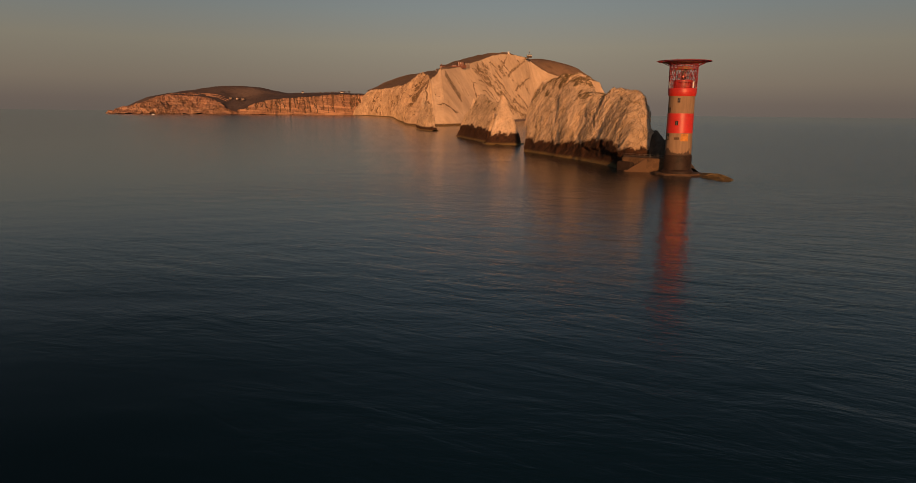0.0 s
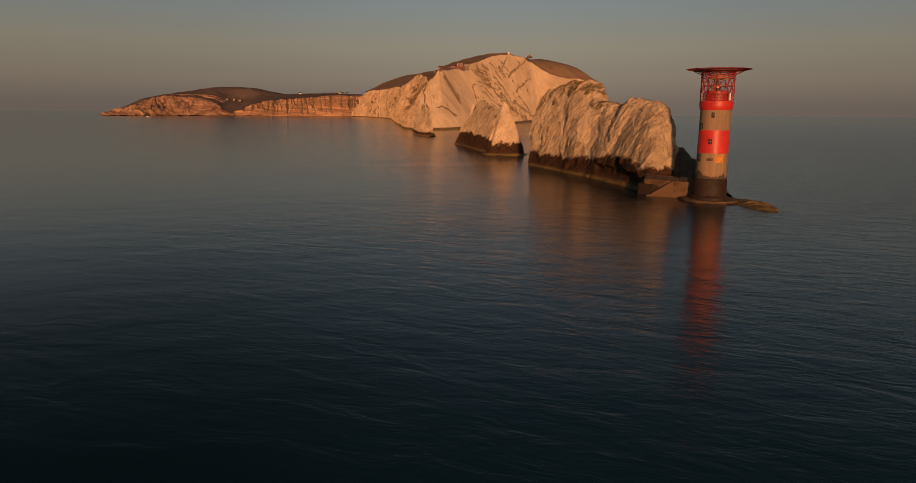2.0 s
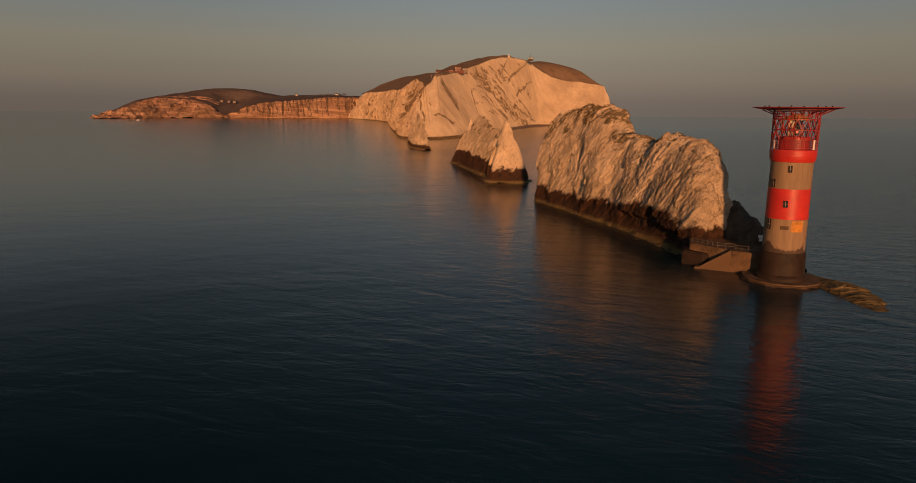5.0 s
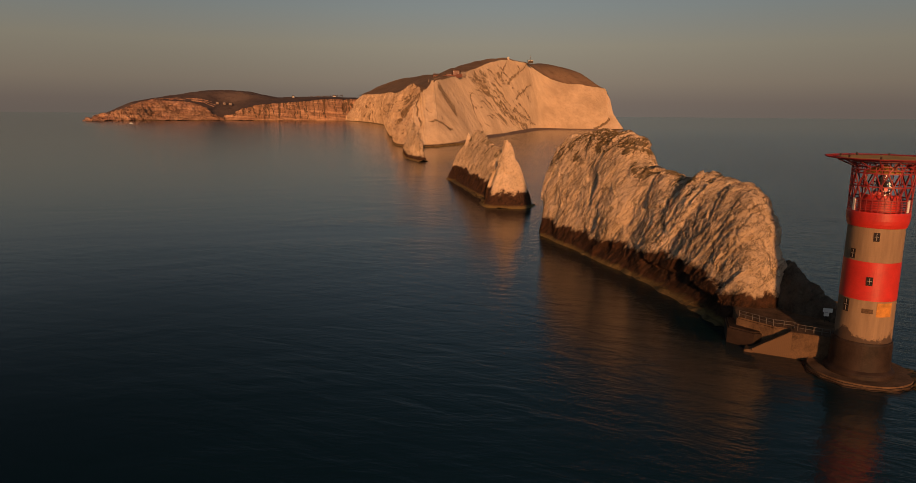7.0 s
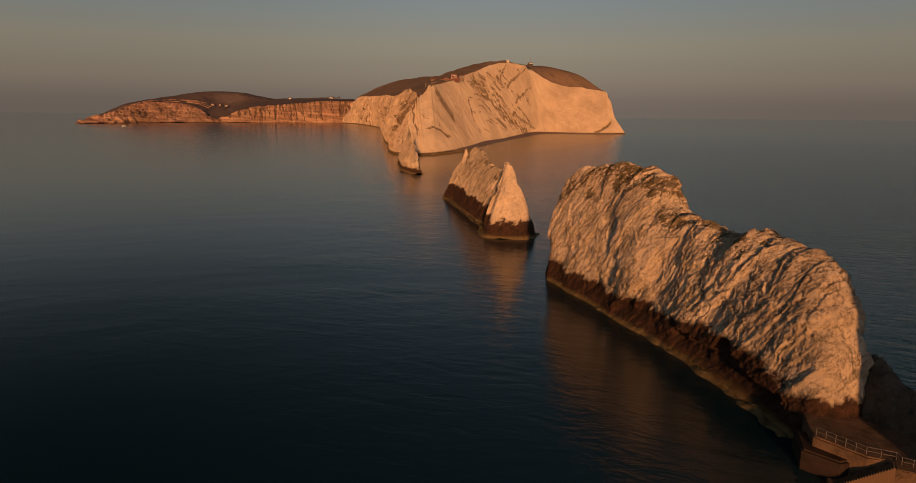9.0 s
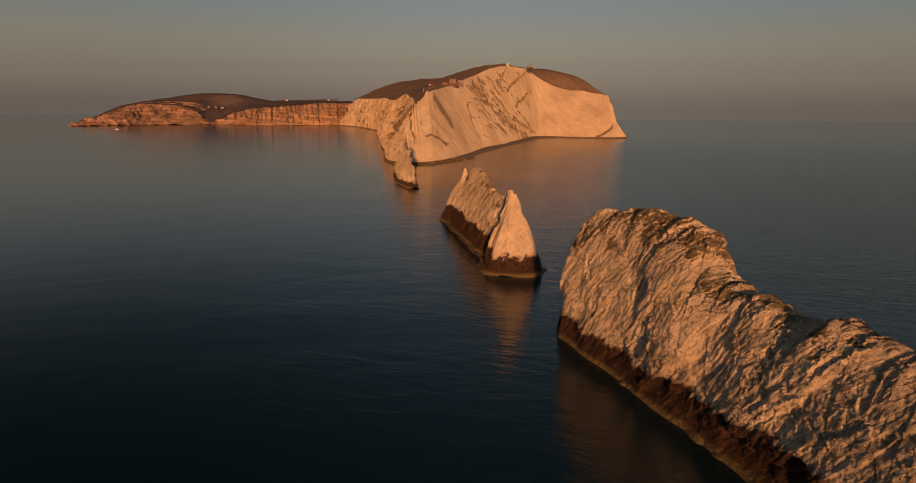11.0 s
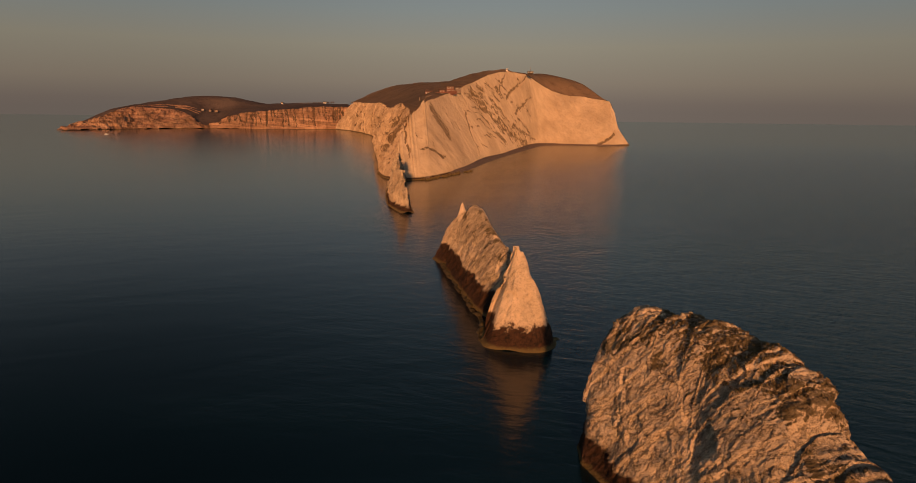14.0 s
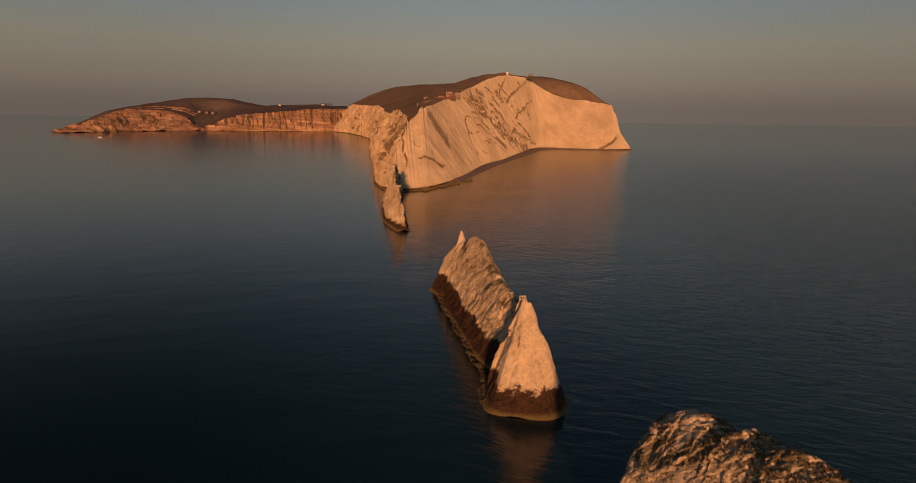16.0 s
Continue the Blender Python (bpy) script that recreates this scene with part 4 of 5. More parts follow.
# ---- far coast ----
def far_coast():
    land = thing("far_coast", (0, 0, 0), "low coloured sand cliffs and heather hill across the bay", "coast", kind="structure")
    foot = [(-330, 2452), (-419, 2430), (-508, 2410), (-596, 2390), (-649, 2380), (-692, 2370), (-727, 2365), (-769, 2355), (-799, 2340), (-827, 2320), (-868, 2290), (-908, 2260), (-960, 2190), (-984, 2140), (-1001, 2110), (-1027, 2070), (-1052, 2020)]
    high = [72, 72, 64, 56, 50, 42, 24, 8, 16, 36, 52, 60, 62, 52, 38, 18, 1]
    stations = [(x, y, x - 6 - 0.16 * b, y + b, h) for (x, y), h, b in zip(foot, high, [40] * 8 + [70, 110, 150, 160, 160, 150, 140, 120, 100])]
    rnd = random.Random(61)
    runnels = []
    for _ in range(44):
        u = rnd.uniform(0.45, 1.0)
        runnels.append((u, 1.0, u + rnd.uniform(-0.012, 0.012), rnd.uniform(0.1, 0.5), rnd.uniform(1.5, 4.0), rnd.uniform(3, 8)))
    g, sc = cliff_grid(stations[::-1], 420, 60, (0, 0.05, 1.0), 131, 0.55, relief=1.8, rib=(13.0, 30.0), gullies=runnels)
    me = grid_mesh("far_cliff", g, scrub_and_shade=[sc])
    me.materials.append(SAND_CLIFF)
    part("cliff", me, None, land, "orange and red sand cliffs")
    rim = g[::8, -1]
    crest_h = [84, 86, 84, 82, 91, 101, 105, 106, 105, 102, 91, 82, 66, 56, 41, 19, 1]
    crest = [(x - 62 - 0.16 * 330 * (i / 8.0 if i < 8 else 1 + (i - 8) * 0.09), y + 330, h) for i, ((x, y), h) in enumerate(zip(foot, crest_h))][::-1]
    mid = [(a[0] * 0.55 + b[0] * 0.45, a[1] * 0.55 + b[1] * 0.45 + 70, h * 0.5 + c * 0.5) for a, b, h, c in zip(foot[::-1], crest, high[::-1], crest_h[::-1])]
    back = [(x - 20, y + 750, -2) for x, y in foot][::-1]
    t = grid_mesh("far_top", top_grid([back, crest, mid, rim], 260, 70, 141, 3.0))
    t.materials.append(HEATH)
    part("heath", t, None, land, "dark heather slope")
    # pale broken ledges on the slope above the point
    top = top_grid([back, crest, mid, rim], 260, 70, 141, 3.0)
    for _ in range(34):
        i, j, n = rnd.randrange(22, 100), rnd.randrange(44, 66), rnd.randrange(8, 26)
        row = top[i:i + n, j]
        st = [(x, y - 1.5, z, 3.0, 3.0) for x, y, z in row[::3]]
        if len(st) < 4:
            continue
        c = np.array(st)
        grid = np.stack([np.stack([c[:, 0], c[:, 1] + a, c[:, 2] + b + 0.8 * np.sin(np.arange(len(c)) * 1.7 + a)], -1) for a, b in ((1.0, -5.0), (-0.5, -2.5), (0.0, 0.4), (2.0, 1.6), (8.0, 0.5), (14.0, -5))], 1)
        me = grid_mesh("ledge", grid, scrub_and_shade=[np.zeros(grid.shape[:2])])
        me.materials.append(SAND_CLIFF)
        part("ledge", me, None, land, "pale broken sandstone ledge")


far_coast()


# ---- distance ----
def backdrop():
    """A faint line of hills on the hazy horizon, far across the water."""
    m, nt, b = material("distant_haze_glow")
    # black hills that glow in an even haze colour instead of taking light
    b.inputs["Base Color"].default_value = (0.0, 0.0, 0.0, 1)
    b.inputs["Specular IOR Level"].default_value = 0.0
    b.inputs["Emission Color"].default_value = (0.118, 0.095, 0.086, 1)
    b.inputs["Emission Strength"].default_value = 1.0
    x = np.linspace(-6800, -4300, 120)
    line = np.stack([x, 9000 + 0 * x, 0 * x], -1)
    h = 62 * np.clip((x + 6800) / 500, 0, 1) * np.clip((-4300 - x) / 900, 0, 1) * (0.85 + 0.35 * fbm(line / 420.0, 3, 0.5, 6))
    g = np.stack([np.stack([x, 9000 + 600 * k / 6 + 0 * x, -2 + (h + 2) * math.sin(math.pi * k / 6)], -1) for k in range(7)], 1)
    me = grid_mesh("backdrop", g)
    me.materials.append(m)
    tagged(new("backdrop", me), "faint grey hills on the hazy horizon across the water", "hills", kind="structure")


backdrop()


# ---- lighthouse ----
RED = plain("red_paint", (0.52, 0.030, 0.020), 0.42, 0, 0.14, 0.5, 0.05)
RED_STEEL = plain("red_steel", (0.28, 0.022, 0.020), 0.5, 0.0, 0.15, 1.5, 0.05)
DECK = plain("helipad_deck", (0.55, 0.33, 0.10), 0.8, 0, 0.2, 0.4, 0.1)
DARK_GLASS = plain("dark_window_glass", (0.035, 0.026, 0.02), 0.12, 0, 0.2, 1.0, 0.0)
WHITE_PAINT = plain("white_paint", (0.75, 0.72, 0.66), 0.5, 0, 0.08, 1.5, 0.03)
STONE_BAR = plain("weathered_white_paint", (0.30, 0.25, 0.19), 0.6, 0, 0.12, 1.5, 0.03)
CONCRETE = plain("stained_concrete", (0.145, 0.086, 0.047), 0.9, 0, 0.35, 0.45, 0.5)
WET_STONE = plain("wet_stone", (0.036, 0.022, 0.015), 0.6, 0, 0.35, 0.5, 0.6)
FOOTING = plain("stained_footing", (0.085, 0.053, 0.032), 0.8, 0, 0.35, 0.5, 0.7)
RAIL_STEEL = plain("galvanised_rail", (0.17, 0.145, 0.12), 0.5, 0.4, 0.15, 2.0, 0.03)
ORANGE_PANEL = plain("orange_panel", (0.60, 0.25, 0.05), 0.6, 0, 0.25, 0.9, 0.03)


def granite():
    """Dressed grey granite courses, rain-streaked, with a dark weedy foot."""
    m, nt, b = material("granite_tower")
    p = position(nt)
    z = split(nt, p)[2]
    streak = tex_noise(nt, stretched(nt, p, (0, 0, 0), (1, 1, 0.12)), 1.1, 6, 0.6)
    grain = tex_noise(nt, p, 3.5, 6, 0.65)
    blotch = tex_noise(nt, p, 0.42, 5, 0.6)
    col = mixc(nt, remap(nt, streak, 0.35, 0.65), (0.205, 0.130, 0.072), (0.30, 0.195, 0.108))
    col = mixc(nt, calc(nt, "MULTIPLY", grain, 0.3), col, (0.34, 0.22, 0.125))
    course = calc(nt, "FRACT", calc(nt, "MULTIPLY", z, 1.0 / 0.62))
    joint = remap(nt, course, 0.0, 0.06, 0.35, 0.0)
    col = mixc(nt, joint, col, (0.18, 0.14, 0.10))
    edge = calc(nt, "ADD", z, calc(nt, "MULTIPLY", calc(nt, "SUBTRACT", blotch, 0.5), -6.0))
    col = mixc(nt, remap(nt, edge, 6.9, 7.3, 0.92, 0.0), col, (0.052, 0.031, 0.020))
    nt.links.new(col, b.inputs["Base Color"])
    b.inputs["Roughness"].default_value = 0.82
    bump(nt, b, calc(nt, "SUBTRACT", grain, calc(nt, "MULTIPLY", joint, 1.5)), 0.4, 0.06)
    return m


GRANITE = granite()


def turned(name, profile, mat, parent, n=72, label=""):
    bm = bmesh.new()
    add_turned(bm, profile, n)
    return part(name, bm, mat, parent, label, smooth=False)


def smooth_by_ring(ob):
    ob.data.polygons.foreach_set("use_smooth", np.full(len(ob.data.polygons), True))
    return ob


def curved_panel(name, r, az, wide, z0, z1, thick, mat, parent, label=""):
    """A panel that follows the tower's wall. az: degrees from x; wide: metres."""
    bm = bmesh.new()
    half = math.degrees(wide / 2 / r)
    n = max(2, int(half / 2))
    rings = add_turned(bm, [(r - 0.05, z0), (r + thick, z0), (r + thick, z1), (r - 0.05, z1), (r - 0.05, z0)], n, az - half, az + half)
    bm.faces.new([q[0] for q in rings[:4]])
    bm.faces.new([q[-1] for q in rings[:4]][::-1])
    return part(name, bm, mat, parent, label)


def slab(name, outline, z0, z1, mat, parent, label="", bevel=0.12):
    bm = bmesh.new()
    lo = [bm.verts.new((x, y, z0)) for x, y in outline]
    hi = [bm.verts.new((x, y, z1)) for x, y in outline]
    bm.faces.new(lo[::-1])
    top = bm.faces.new(hi)
    n = len(outline)
    for i in range(n):
        bm.faces.new((lo[i], lo[(i + 1) % n], hi[(i + 1) % n], hi[i]))
    if bevel:
        bmesh.ops.bevel(bm, geom=list(top.edges), offset=bevel, segments=2, affect="EDGES")
    return part(name, bm, mat, parent, label)


def tower_window(th, r, az, z, wide, high):
    w = curved_panel("window", r, az, wide, z - high / 2, z + high / 2, 0.03, DARK_GLASS, th, "small dark window with a pale cross bar")
    t = 0.10
    for a, b_, c, d in ((-wide / 2, -wide / 2 + t, -high / 2, high / 2), (wide / 2 - t, wide / 2, -high / 2, high / 2), (-wide / 2, wide / 2, high / 2 - t, high / 2), (-wide / 2, wide / 2, -high / 2 - 0.05, -high / 2 + t)):
        curved_panel("frame", r, az + math.degrees((a + b_) / 2 / r), b_ - a, z + c, z + d, 0.09, WET_STONE, w)
    curved_panel("mullion", r, az, 0.07, z - high / 2 + t, z + high / 2 - t, 0.06, STONE_BAR, w)
    curved_panel("mullion", r, az, wide - 2 * t, z - 0.035, z + 0.035, 0.06, STONE_BAR, w)


def lighthouse():
    th = thing("lighthouse", (66.3, 204.4, 0), "red and grey banded granite lighthouse with a helipad over its lantern", "lighthouse")
    def round_slab(name, r, z0, z1, wob, ph, mat, label):
        o = slab(name, [((r + wob * math.sin(2.3 * k + ph) + 0.5 * wob * math.sin(5.1 * k)) * math.cos(0.15708 * k), (r + wob * math.sin(2.3 * k + ph) + 0.5 * wob * math.sin(5.1 * k)) * math.sin(0.15708 * k)) for k in range(40)], z0, z1, mat, th, label, 0.10)
        o.location = (0.4, 0.4, 0)
    round_slab("foundation", 7.9, -1.5, 0.12, 0.30, 0.0, WET_STONE, "wet broken lower footing")
    round_slab("foundation", 7.6, -1.0, 0.38, 0.16, 1.0, FOOTING, "stained round concrete footing")
    round_slab("foundation", 7.3, -1.0, 0.62, 0.03, 2.0, CONCRETE, "worn round concrete footing top")
    turned("plinth", [(4.85, 0.5), (4.8, 1.1), (4.6, 1.4), (4.25, 1.7), (4.15, 3.0), (4.1, 5.7), (4.0, 6.0), (3.6, 6.05)], WET_STONE, th, label="dark weedy stone plinth")
    for nm, prof, mat in (("lower_tower", [(3.85, 6.0), (3.82, 8.5), (3.78, 12.5)], GRANITE), ("red_band", [(3.77, 12.5), (3.81, 12.52), (3.78, 18.28), (3.74, 18.3)], RED), ("upper_tower", [(3.75, 18.3), (3.72, 23.3)], GRANITE)):
        turned(nm, prof, mat, th)
    turned("gallery", [(3.7, 23.3), (3.85, 23.35), (4.02, 23.9), (4.1, 24.4), (4.12, 25.4), (4.05, 25.6), (2.3, 25.62)], RED, th, label="red gallery band with a rounded lower edge")
    turned("lantern_drum", [(2.7, 25.6), (2.7, 27.9), (2.6, 28.0), (2.2, 28.0)], RED, th)
    # lantern
    glass, nt, b = material("lantern_glass")
    b.inputs["Transmission Weight"].default_value, b.inputs["Roughness"].default_value = 1.0, 0.02
    b.inputs["Base Color"].default_value = (0.85, 0.85, 0.82, 1)
    pane = bmesh.new()
    add_turned(pane, [(2.35, 28.05), (2.35, 31.0)], 1, 0, 28)
    me = mesh_of("pane", pane)
    me.materials.append(glass)
    bar = bmesh.new()
    add_bar(bar, (2.38, 0, 28.0), (2.38, 0, 31.1), 0.07)
    bm_bar = mesh_of("mullion", bar)
    bm_bar.materials.append(RED_STEEL)
    for k in range(12):
        for nm, m_ in (("pane", me), ("mullion", bm_bar)):
            o = part(nm, m_, None, th)
            o.rotation_euler = (0, 0, radians(30 * k))
            o.visible_shadow = nm != "pane"
    turned("lantern_roof", [(2.55, 31.0), (2.6, 31.2), (1.2, 32.0), (0.1, 32.3)], DECK, th, label="pale ochre lantern roof")
    turned("lens", [(0.1, 28.1), (0.7, 28.3), (0.95, 29.4), (0.7, 30.5), (0.1, 30.7)], WET_STONE, th, 24)
    glow, nt, b = material("red_lamp_glow")
    b.inputs["Base Color"].default_value = (0.9, 0.15, 0.08, 1)
    b.inputs["Emission Color"].default_value = (1.0, 0.16, 0.07, 1)
    b.inputs["Emission Strength"].default_value = 1.0
    lamp = bmesh.new()
    bmesh.ops.create_uvsphere(lamp, u_segments=12, v_segments=8, radius=0.24, matrix=Matrix.Translation((-0.80, -2.35, 28.9)))
    part("lamp", lamp, glow, th, "glowing red sector lamp", True)
    # gallery rail and cage
    r = 4.02
    def ring(z, rad, thick, name="ring"):
        bm = bmesh.new()
        add_turned(bm, [(rad - thick, z - thick), (rad + thick, z - thick), (rad + thick, z + thick), (rad - thick, z + thick), (rad - thick, z - thick)], 48)
        part(name, bm, RED_STEEL, th)
    for z in (25.95, 26.3, 26.65, 27.0):
        ring(z, r, 0.05, "rail")
    for z in (27.4, 29.3, 31.2):
        ring(z, r, 0.09)
    for z in (31.7, 32.2, 32.7):
        ring(z, r + 0.05, 0.07)
    post = bmesh.new()
    add_bar(post, (r, 0, 25.6), (r, 0, 27.4), 0.06)
    post = mesh_of("post", post)
    strut = bmesh.new()
    add_bar(strut, (r + 0.03, 0, 31.2), (r + 0.05, 0, 32.9), 0.06)
    strut = mesh_of("strut", strut)
    def at_az(a, z):
        return (r * math.cos(radians(a)), r * math.sin(radians(a)), z)
    braces = []
    for a0, a1, z0, z1 in ((0, 22.5, 27.4, 31.2), (22.5, 0, 27.4, 31.2), (0, 11.25, 31.2, 32.7)):
        bm = bmesh.new()
        pts = [at_az(a0 + (a1 - a0) * q / 4, z0 + (z1 - z0) * q / 4) for q in range(5)]
        for p, q in zip(pts[:-1], pts[1:]):
            add_bar(bm, p, q, 0.095)
        braces.append(mesh_of("brace", bm))
    for m_ in [post, strut] + braces:
        m_.materials.append(RED_STEEL)
    for k in range(32):
        for nm, m_, every in (("post", post, 1), ("strut", strut, 1), ("brace", braces[0], 2), ("brace", braces[1], 2), ("brace", braces[2], 2)):
            if k % every == 0:
                o = part(nm, m_, None, th)
                o.rotation_euler = (0, 0, radians(11.25 * k))
    for az in (-173, -62, 60):
        curved_panel("marker_board", 4.08, az, 0.45, 25.7, 27.5, 0.06, WHITE_PAINT, th, "narrow white board on the gallery rail")
    # helipad
    turned("helipad_deck", [(0.1, 32.9), (4.6, 32.85), (6.0, 33.05), (6.05, 33.3), (5.9, 33.36), (0.1, 33.36)], DECK, th, label="round ochre helipad deck")
    turned("deck_edge", [(6.06, 33.02), (6.22, 33.0), (6.22, 33.32), (6.06, 33.34)], RED_STEEL, th)
    arm = bmesh.new()
    add_bar(arm, (3.9, 0, 32.0), (6.1, 0, 32.95), 0.09)
    add_bar(arm, (6.0, 0, 33.05), (7.9, 0, 33.4), 0.075)
    arm = mesh_of("outrigger", arm)
    arm.materials.append(RED_STEEL)
    net = bmesh.new()
    for rad in (6.45, 6.8, 7.15, 7.5):
        pts = [(rad * math.cos(radians(22.5 * q / 5)), rad * math.sin(radians(22.5 * q / 5)), 33.05 + (rad - 6.0) * 0.17) for q in range(6)]
        for p, q in zip(pts[:-1], pts[1:]):
            add_bar(net, p, q, 0.03, 4)
    for q in range(1, 8):
        a = radians(22.5 * q / 8)
        add_bar(net, (6.2 * math.cos(a), 6.2 * math.sin(a), 33.1), (7.8 * math.cos(a), 7.8 * math.sin(a), 33.38), 0.025, 4)
    p0, p1 = (7.8, 0, 33.38), (7.8 * math.cos(radians(22.5)), 7.8 * math.sin(radians(22.5)), 33.38)
    add_bar(net, p0, p1, 0.08, 5)
    net = mesh_of("safety_net", net)
    net.materials.append(RED_STEEL)
    lampm = bmesh.new()
    add_bar(lampm, (5.8, 0, 33.3), (5.8, 0, 33.75), 0.13, 8)
    lampm = mesh_of("deck_light", lampm)
    lampm.materials.append(WET_STONE)
    for k in range(16):
        for nm, m_, every in (("outrigger", arm, 1), ("safety_net", net, 1), ("deck_light", lampm, 2)):
            if k % every == 0:
                o = part(nm, m_, None, th)
                o.rotation_euler = (0, 0, radians(22.5 * k + 8))
    # windows and panels
    tower_window(th, 3.72, -119, 22.1, 0.75, 1.25)
    tower_window(th, 3.74, -164, 19.3, 0.75, 1.4)
    tower_window(th, 3.79, -122, 15.5, 0.85, 1.25)
    tower_window(th, 3.79, -165, 11.4, 0.9, 1.9)
    curved_panel("sign_panel", 3.79, -84, 2.3, 10.2, 12.3, 0.05, ORANGE_PANEL, th, "flat orange panel on the tower wall")
    curved_panel("patch", 3.79, -119, 1.5, 10.6, 11.3, 0.02, CONCRETE, th, "pale repaired patch of stone")


lighthouse()


# ---- landing ----
def landing():
    th = thing("landing", (0, 0, 0), "stained concrete landing stage with steps between lighthouse and rock", "landing stage")
    a, e, nrm = Vector((53.3, 213.5, 0)), Vector((0.884, -0.467, 0)), Vector((0.467, 0.884, 0))
    def at(s, w, z=0.0):
        return a + e * s + nrm * w + Vector((0, 0, z))
    step_bm = bmesh.new()
    steps, rise, run = 22, 0.19, 0.275
    add_box(step_bm, (0, 0, -1.6), (run + 0.002, 1.7, 0), None, 0.015)
    step_me = mesh_of("step", step_bm)
    step_me.materials.append(CONCRETE)
    turn = math.degrees(math.atan2(e.y, e.x))
    for k in range(steps):
        o = part("step", step_me, None, th)
        o.matrix_local = pose(*at(0.15 + run * k, 0, 0.55 + rise * k), 0, 0, turn) @ Matrix.Diagonal((1, 1, 1 + k * rise / 1.6, 1))
    s1 = 0.15 + run * steps
    top = 0.55 + rise * (steps - 1)
    slab("quay_wall", [at(s1, 0.0).xy, at(13.2, 0.0).xy, at(13.2, 3.2).xy, at(s1, 3.2).xy], -1.5, top - 0.1, CONCRETE, th, "streaked concrete quay wall")
    slab("stair_foot", [at(-0.8, -0.3).xy, at(0.6, -0.3).xy, at(0.6, 1.9).xy, at(-0.8, 1.9).xy], -1.5, 0.45, CONCRETE, th)
    slab("platform", [(53.2, 219.2), (57.2, 213.7), (60.2, 212.3), (66, 209.4), (69, 214), (68, 223), (60, 228.5), (56, 228), (54.6, 223.5)], -1.5, 4.35, CONCRETE, th, "worn brown concrete platform", 0.25)
    slab("lower_block", [(51.4, 218.4), (54.6, 214.9), (57.4, 215.6), (55.6, 222), (53.4, 224.5)], -1.5, 2.9, WET_STONE, th, "dark wet block below the platform", 0.3)
    # railing
    rail = thing("railing", (0, 0, 0), "thin galvanised railing along the landing edge", "railing")
    line = [(53.7, 219.4), (57.3, 214.2), (60.2, 212.8), (60.1, 211.6), (64.0, 208.9)]
    zz = 4.35
    for (x0, y0), (x1, y1) in zip(line[:-1], line[1:]):
        L = math.hypot(x1 - x0, y1 - y0)
        for h in (0.55, 1.1):
            bm = bmesh.new()
            add_bar(bm, (x0, y0, zz + h), (x1, y1, zz + h), 0.035)
            part("rail", bm, RAIL_STEEL, rail)
        n = max(1, round(L / 1.3))
        for q in range(n + 1):
            if q == n and (x1, y1) != line[-1]:
                continue
            x, y = x0 + (x1 - x0) * q / n, y0 + (y1 - y0) * q / n
            bm = bmesh.new()
            add_bar(bm, (x, y, zz - 0.1), (x, y, zz + 1.12), 0.05)
            part("post", bm, RAIL_STEEL, rail)
    # rock outcrop behind, low reef in front
    g = stack_grid([(64.6, 231.5, 10, 2, 3), (65.6, 228, 12.4, 2.4, 3.5), (67.0, 224, 10.4, 3, 4), (69, 220.4, 8.4, 3.4, 4), (71, 217.4, 6.8, 3.4, 4), (72.4, 214.6, 4.8, 3.2, 3.5), (73.4, 211.5, 1.5, 2.5, 2.5)], 200, 110, (0.1, -0.2, 1), 83, 0.7, 0.5, 0.5, 0.6)
    rock("rock_outcrop", "outcrop", ROCK_DARK, "dark low rock outcrop joining stack and lighthouse", "rock", "", g)
    g = stack_grid([(73.0, 207, 0.3, 4, 2), (73.6, 203, 0.8, 5.5, 2.4), (74.0, 198, 1.0, 6.2, 2.6), (73.8, 193, 0.9, 5.8, 2.6), (73.4, 188.5, 0.7, 4.6, 2.4), (73.2, 185, 0.3, 3.2, 2), (73.2, 182.6, 0.05, 1.5, 1.2)], 360, 160, (0.2, -0.5, 0.2), 89, 2.6, 0.8, 0.7, 0.8, block=1.0, sink=0.8)
    rock("rock_reef", "reef", ROCK_WEED, "low weed-covered reef beside the lighthouse footing", "rock", "", g)
    # notice on the outcrop
    s = thing("notice_board", (67.6, 216.6, 5.7), "small white notice board on the dark rock", "sign", turn=-14)
    bm = bmesh.new()
    add_box(bm, (-0.75, -0.06, 0.35), (0.75, 0.06, 1.05), None, 0.02)
    part("board", bm, WHITE_PAINT, s)
    bm = bmesh.new()
    add_box(bm, (-0.55, -0.05, -0.35), (0.25, 0.05, 0.3), None, 0.02)
    part("board", bm, WHITE_PAINT, s)
    for x in (-0.3, 0.5):
        bm = bmesh.new()
        add_bar(bm, (x, 0.1, -1.6), (x, 0.1, 1.0), 0.05)
        part("post", bm, WET_STONE, s)


landing()


# ---- buildings on the headland ----
BRICK = plain("red_brick_wall", (0.22, 0.095, 0.062), 0.85, 0, 0.15, 0.4, 0.1)
SLATE = plain("slate_roof", (0.12, 0.075, 0.055), 0.8, 0, 0.15, 0.4, 0.1)
FLINT = plain("grey_flint_wall", (0.26, 0.19, 0.14), 0.85, 0, 0.15, 0.4, 0.1)
RENDER_WALL = plain("pale_rendered_wall", (0.66, 0.56, 0.44), 0.85, 0, 0.10, 0.3, 0.05)


